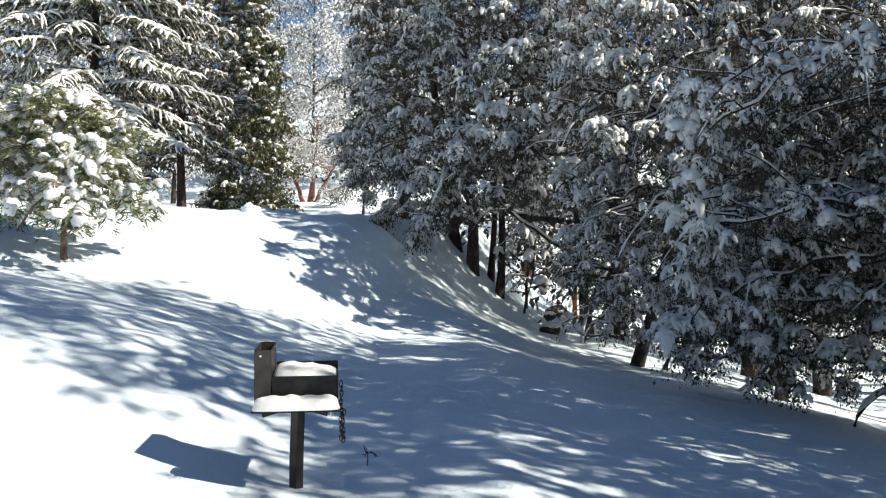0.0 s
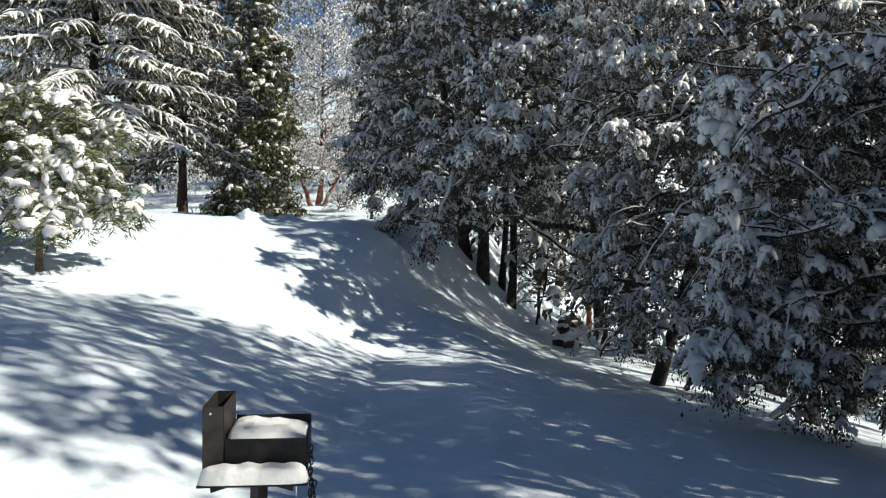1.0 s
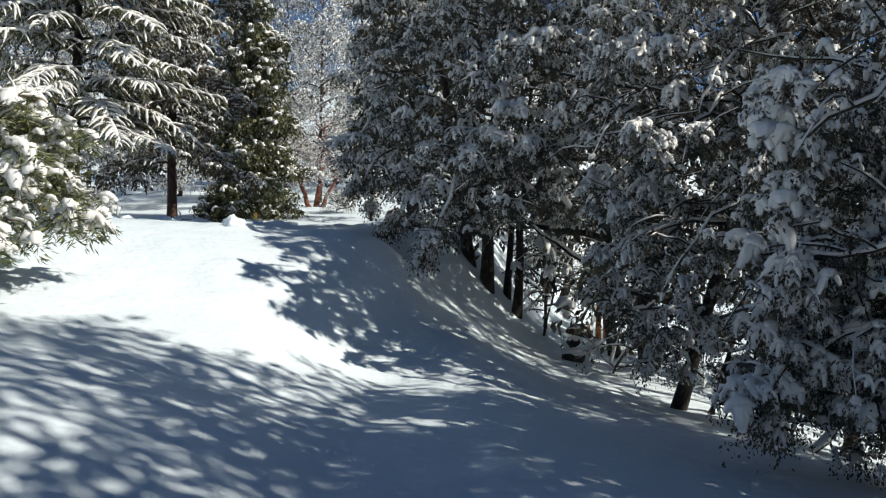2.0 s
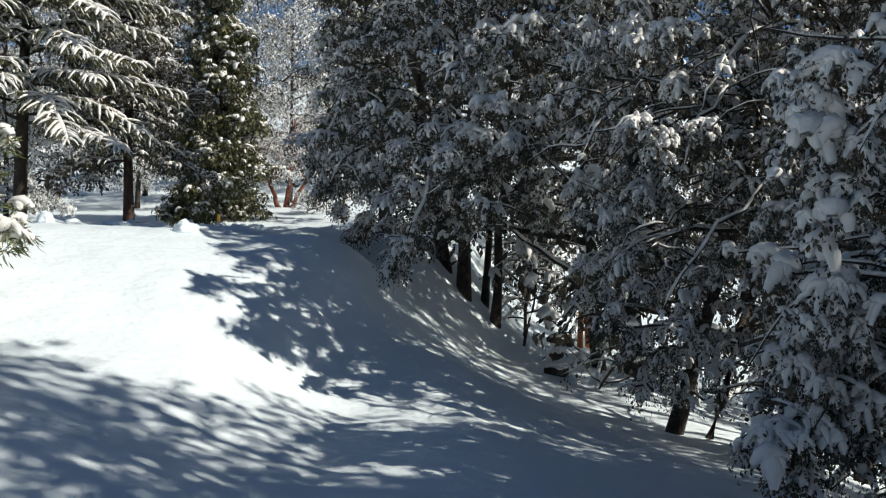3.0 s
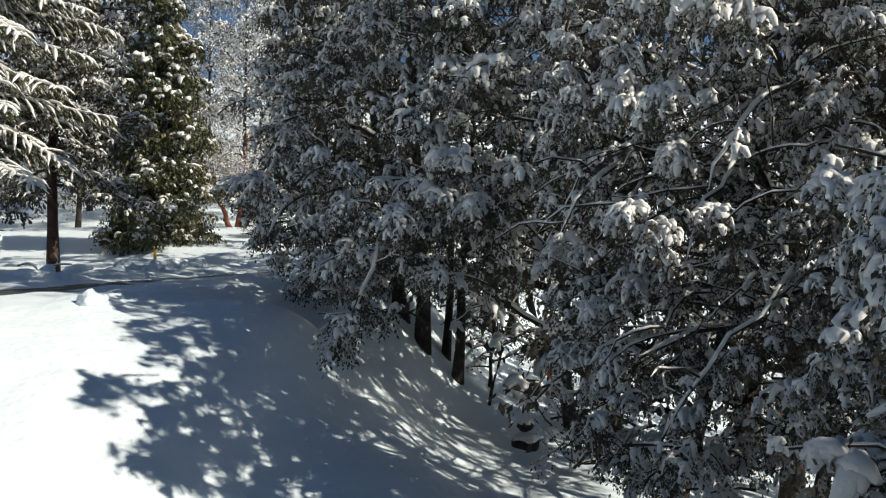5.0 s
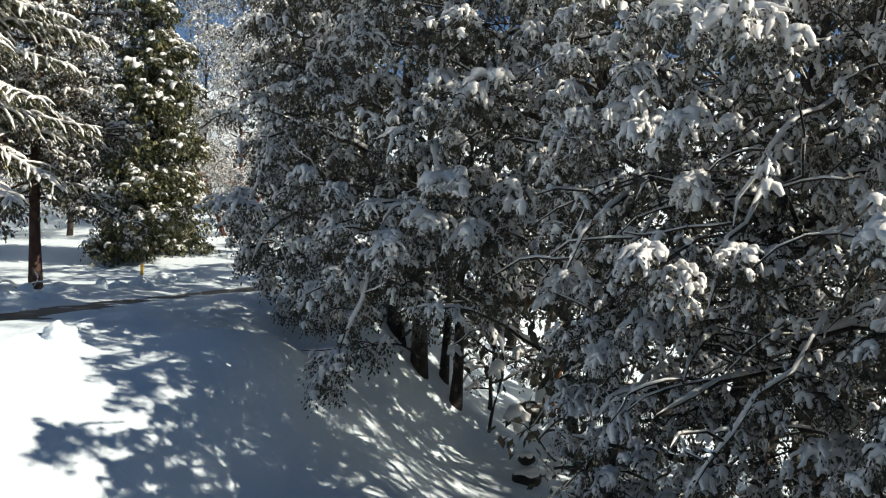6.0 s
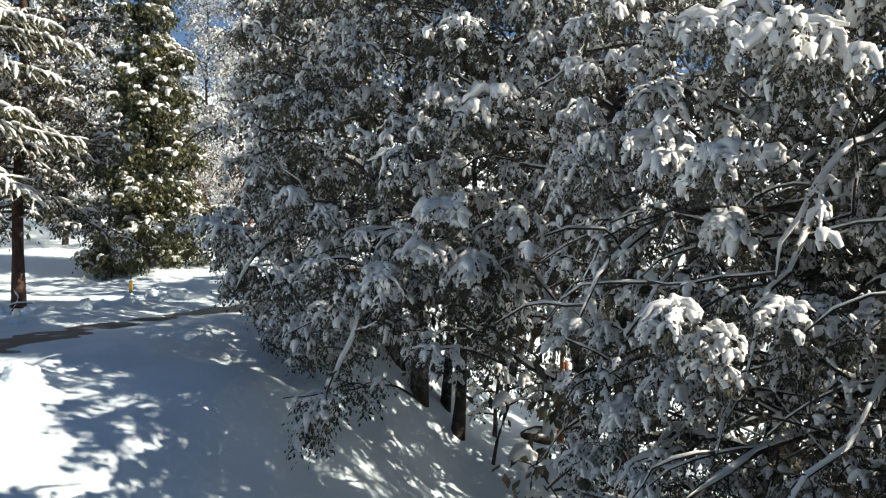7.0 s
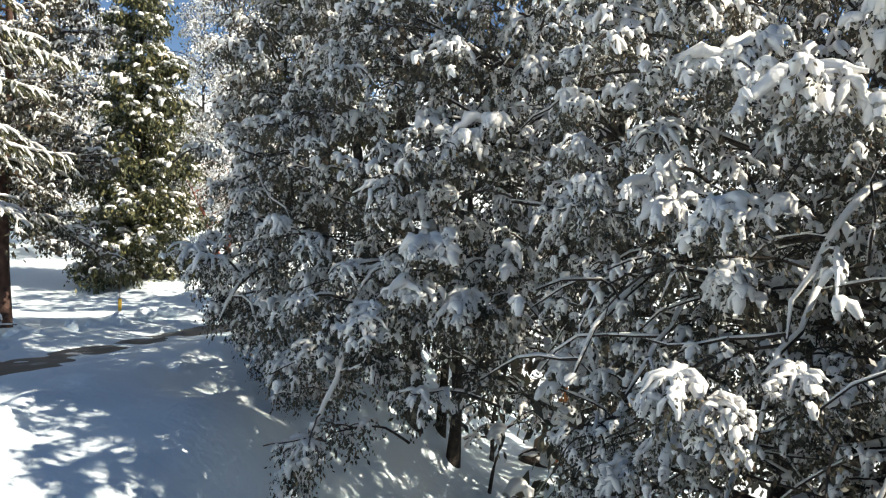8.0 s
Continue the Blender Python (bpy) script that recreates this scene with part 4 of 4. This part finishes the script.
def build_grill():
    gx, gy = -0.965, 5.75
    g0 = ground_at(gx, gy)
    grill = empty("park_grill", gx, gy, g0, "black steel park grill on a post, loaded with snow", "grill", "", 7.2)
    # square post, leaning a little, sunk in the snow
    b = Buf()
    tube(b, [(-0.012, 0, -0.25), (-0.006, 0, 0.2), (0.006, 0, 0.565)], [0.046] * 3, 4)
    post = part("post", b, RUST, grill, "brown steel post", smooth=False)
    # fire box walls
    l, r, f, k = -0.262, 0.268, -0.22, 0.28
    t, d = 0.006, -0.042
    plate("fire_box", l, r, f, k, 0.645 + d, 0.653 + d, STEEL, grill)
    plate("front_wall", l + 0.110, r, f, f + t, 0.656 + d, 0.815 + d, STEEL, grill)
    plate("back_wall", l + 0.110, r, k - t, k, 0.656 + d, 0.848 + d, STEEL, grill)
    plate("side_wall", r - t, r, f + t + 0.001, k - t - 0.001, 0.656 + d, 0.820 + d, STEEL, grill)
    plate("duct_wall", l, l + 0.107, f, f + t, 0.656 + d, 0.985 + d, RUST, grill, "rust-brown hollow upright side")
    plate("duct_wall", l, l + 0.107, k - t, k, 0.656 + d, 0.985 + d, RUST, grill)
    plate("duct_wall", l, l + t, f + t + 0.001, k - t - 0.001, 0.656 + d, 0.985 + d, RUST, grill)
    plate("duct_wall", l + 0.107 - t, l + 0.107, f + t + 0.001, k - t - 0.001, 0.656 + d, 0.985 + d, RUST, grill)
    plate("duct_floor", l + t + 0.001, l + 0.100, f + t + 0.002, k - t - 0.002, 0.72 + d, 0.726 + d, STEEL, grill)
    # pale rivet in the upright side
    bm = bmesh.new()
    bmesh.ops.create_cone(bm, cap_ends=True, segments=12, radius1=0.006, radius2=0.006, depth=0.004, matrix=Matrix.Translation((l + 0.040, f - 0.0025, 0.945 + d)) @ Matrix.Rotation(radians(90), 4, "X"))
    bpart("rivet", bm, SNOW_TREE, grill, "pale round rivet")
    # front shelf, its snow, and the gussets under it
    plate("shelf", l - 0.004, r + 0.008, f - 0.17, f - 0.001, 0.612 + d, 0.624 + d, STEEL, grill, edge=0.004)
    snow_pad("shelf_snow", l - 0.004, r + 0.008, f - 0.178, f - 0.003, 0.625 + d, 0.075, grill, 3, 11.0, "grey-white snow cushion on the shelf")
    snow_pad("box_snow", l + 0.109, r - 0.004, f + 0.002, k - 0.010, 0.800 + d, 0.056, grill, 9, 3.0, "snow heaped in the fire box", -0.5)
    for s in (-1, 1):
        bm = bmesh.new()
        cx = 0.0 + s * 0.15
        v = [bm.verts.new(c) for c in ((cx - 0.055, f - 0.13, 0.610 + d), (cx + 0.055, f - 0.13, 0.610 + d), (cx + s * 0.050, f - 0.13, 0.578 + d))]
        w = [bm.verts.new((c.co.x, c.co.y + 0.30, c.co.z)) for c in v]
        bm.faces.new(v); bm.faces.new(w[::-1])
        for i in range(3):
            bm.faces.new((v[i], w[i], w[(i + 1) % 3], v[(i + 1) % 3]))
        bmesh.ops.recalc_face_normals(bm, faces=bm.faces)
        bpart("gusset", bm, STEEL, grill)
    # hanging chain
    chain = new("chain", None)
    chain.parent = grill
    flat, edge = None, None
    for i in range(13):
        z = 0.720 - i * 0.0285
        px = r + 0.018 + 0.003 * math.sin(i * 1.3)
        for shift in ((0.0, 0.014) if i > 5 else (0.0,)):
            b = chain_link(i % 2)
            if flat is None:
                flat = b.mesh("chain_link", STEEL)
            if edge is None and i % 2:
                edge = b.mesh("chain_link", STEEL)
            ob = new("chain_link", edge if i % 2 else flat)
            ob.parent = chain
            ob.matrix_basis = pose(px + shift, f - 0.02 + shift * 0.8, z - shift, 0, 8 * math.sin(i * 2.1 + shift * 90), 20 * math.sin(i))
    # icicle
    b = Buf()
    tube(b, [(0.22, f - 0.165, 0.571), (0.22, f - 0.165, 0.545), (0.221, f - 0.165, 0.52)], [0.003, 0.002, 0.0006], 5)
    part("icicle", b, SNOW_TREE, grill)


build_grill()


# ---- small things ----
def stem_thing(name, x, y, paths, mat, label, category, snow=0.0, leaves=None, seed=0):
    """A thing of a few bent stems, each a part; snow: thickness of the snow lying along them."""
    z = ground_at(x, y)
    ob = empty(name, x, y, z, label, category)
    rng = np.random.RandomState(seed)
    for points, r in paths:
        b = Buf()
        p = spline(np.array(points, dtype=float), 10)
        rad = np.linspace(r, r * 0.5, len(p))
        tube(b, p, rad, 7)
        part("stem", b, mat, ob)
        if snow:
            k = Buf()
            snow_ridge(k, p[2:], rad[2:], snow, rng, 6)
            part("snow_ridge", k, SNOW_TREE, ob)
        if leaves:
            lb, sb = Buf(), Buf()
            q = p[3:]
            place(leaves, q, rng.uniform(0, 6.28, len(q)), np.zeros(len(q)), np.full(len(q), 0.35), lb, sb, rng, 0.2)
            tagged(part("leaves", lb, OAK_LEAF, ob, smooth=False), kind="stuff")
    return ob


stem_thing("dead_weed", -0.56, 6.35, [([(0, 0, -0.03), (0.01, 0, 0.06), (0.0, 0, 0.13)], 0.005), ([(0.005, 0, 0.09), (0.04, 0, 0.10), (0.07, 0.01, 0.055)], 0.0045), ([(0.03, 0, 0.10), (0.06, 0, 0.085), (0.085, 0.01, 0.06)], 0.006),
           ([(0.0, 0, 0.09), (-0.012, 0, 0.12), (-0.02, 0, 0.15)], 0.005), ([(0.0, 0, 0.07), (-0.02, 0, 0.085), (-0.035, 0, 0.08)], 0.004)], BARK, "small dry weed poking through the snow", "weed")
stem_thing("bent_sapling", 6.0, 12.2, [([(-0.25, 0, -0.1), (-0.15, 0, 0.25), (0.2, 0, 0.55), (0.7, 0.1, 0.55), (1.0, 0.1, 0.2)], 0.03)], BARK, "thin sapling bent into an arch by snow", "sapling", 0.05)
stem_thing("leaning_stem", 2.55, 27.4, [([(0, 0, -0.1), (0.1, 0, 0.5), (0.3, 0.1, 1.2), (0.35, 0.1, 2.4)], 0.045)], BARK, "thin dark leaning stem on the slope", "sapling", 0.0)
stem_thing("dry_shrub", -9.0, 29.6, [([(0, 0, -0.05), (0.3, 0, 0.25), (0.8, 0, 0.3)], 0.02), ([(0.2, 0, -0.05), (0.4, 0.1, 0.35), (0.3, 0.1, 0.6)], 0.015), ([(0.1, 0, -0.05), (-0.3, 0.1, 0.3), (-0.6, 0, 0.25)], 0.018)],
           BARK, "tangle of brown twigs half buried in snow", "shrub", 0.03)
for x, y, tall, lean, r in [(4.85, 32.0, 2.6, 0.05, 0.11), (5.3, 33.0, 2.2, -0.1, 0.12)]:
    stem_thing("split_trunk", x, y, [([(0, 0, -0.2), (lean * 0.5, 0, tall * 0.5), (lean, 0, tall)], r)], ORANGE_WOOD, "orange-red bare lower trunk standing in snow", "tree trunk")


def build_marker():
    x, y = -7.1, 33.4
    post = empty("road_marker", x, y, ground_at(x, y), "short yellow road marker with a thin rod", "marker")
    plate("post", -0.045, 0.045, -0.02, 0.02, -0.2, 0.68, YELLOW, post, edge=0.008)
    b = Buf()
    tube(b, [(0, 0, 0.6), (0, 0, 1.0), (0.01, 0, 1.5)], [0.012, 0.011, 0.009], 6)
    part("rod", b, PINE_BARK, post, "thin pale wooden rod")


def build_stones(name, x, y, label, stones):
    """Dark stones with snow between and on them."""
    ob = empty(name, x, y, ground_at(x, y), label, "stones")
    for k, (dx, dz, rx, ry, rz) in enumerate(stones):
        for name, mat, up, grow, flat in (("stone", BARK, 0.0, 1.0, 1.0), ("snow_cap", SNOW_TREE, 0.11 if k == 0 else 0.07, 0.92, 0.62)):
            bm = bmesh.new()
            bmesh.ops.create_icosphere(bm, subdivisions=3, radius=1)
            for v in bm.verts:
                n = 1 + 0.22 * noise.noise(v.co * 1.7 + Vector((k * 5, up * 9, 0)))
                v.co = Vector((v.co.x * rx * grow * n + dx, v.co.y * ry * grow * n, v.co.z * rz * flat * n + dz + up))
            bpart(name, bm, mat, ob, "rounded snow cap" if up else "dark wet stone", smooth=True)


def build_heap(x, y, r, h, seed):
    """A lump of ploughed snow on the bank's edge."""
    bm = bmesh.new()
    bmesh.ops.create_icosphere(bm, subdivisions=4, radius=1)
    for v in bm.verts:
        n = 1 + 0.35 * noise.noise(v.co * 1.3 + Vector((seed, 0, 0))) + 0.12 * noise.noise(v.co * 4 + Vector((0, seed, 0)))
        v.co = Vector((v.co.x * r * n, v.co.y * r * n, v.co.z * h * n))
    ob = bpart("snow_lump", bm, SNOW, smooth=True)
    ob.matrix_basis = pose(x, y, ground_at(x, y))
    tagged(ob, "lump of ploughed snow at the road's edge", "snow lump", "ploughed snow lumps")


build_marker()
build_stones("stone_stack", 3.0, 24.2, "dark stones capped with snow on the slope", [(0.0, 0.10, 0.30, 0.22, 0.20), (-0.02, 0.48, 0.17, 0.15, 0.12)])
build_stones("boulder", 4.2, 31.6, "low dark boulder under a thick snow cap", [(0.0, 0.12, 0.46, 0.36, 0.30)])
grow_tree("young_oak", 2.9, 30.6, "bushy young oak dusted with snow under the great oak", 43, 4.2, [(0, 0, 0.2, -0.1, 0.06)], 30,
          lambda f: 1.3 * (1 - f) ** 0.4 + 0.4, 0.5, OAK_FAR, BARK, OAK_LEAF, el=(0.9, 0.2), droop=0.8, gap=0.34, step=0.26, group=OAKS, size=0.7, snowy=0.4)
rng = np.random.RandomState(5)
build_heap(-4.6, 20.6, 0.24, 0.19, 1)
for i in range(16):
    y = 20.5 + i * 0.95
    build_heap(road_mid(y) - 2.9 + rng.normal(0, 0.35), y, rng.uniform(0.15, 0.34), rng.uniform(0.12, 0.25), 10 + i)
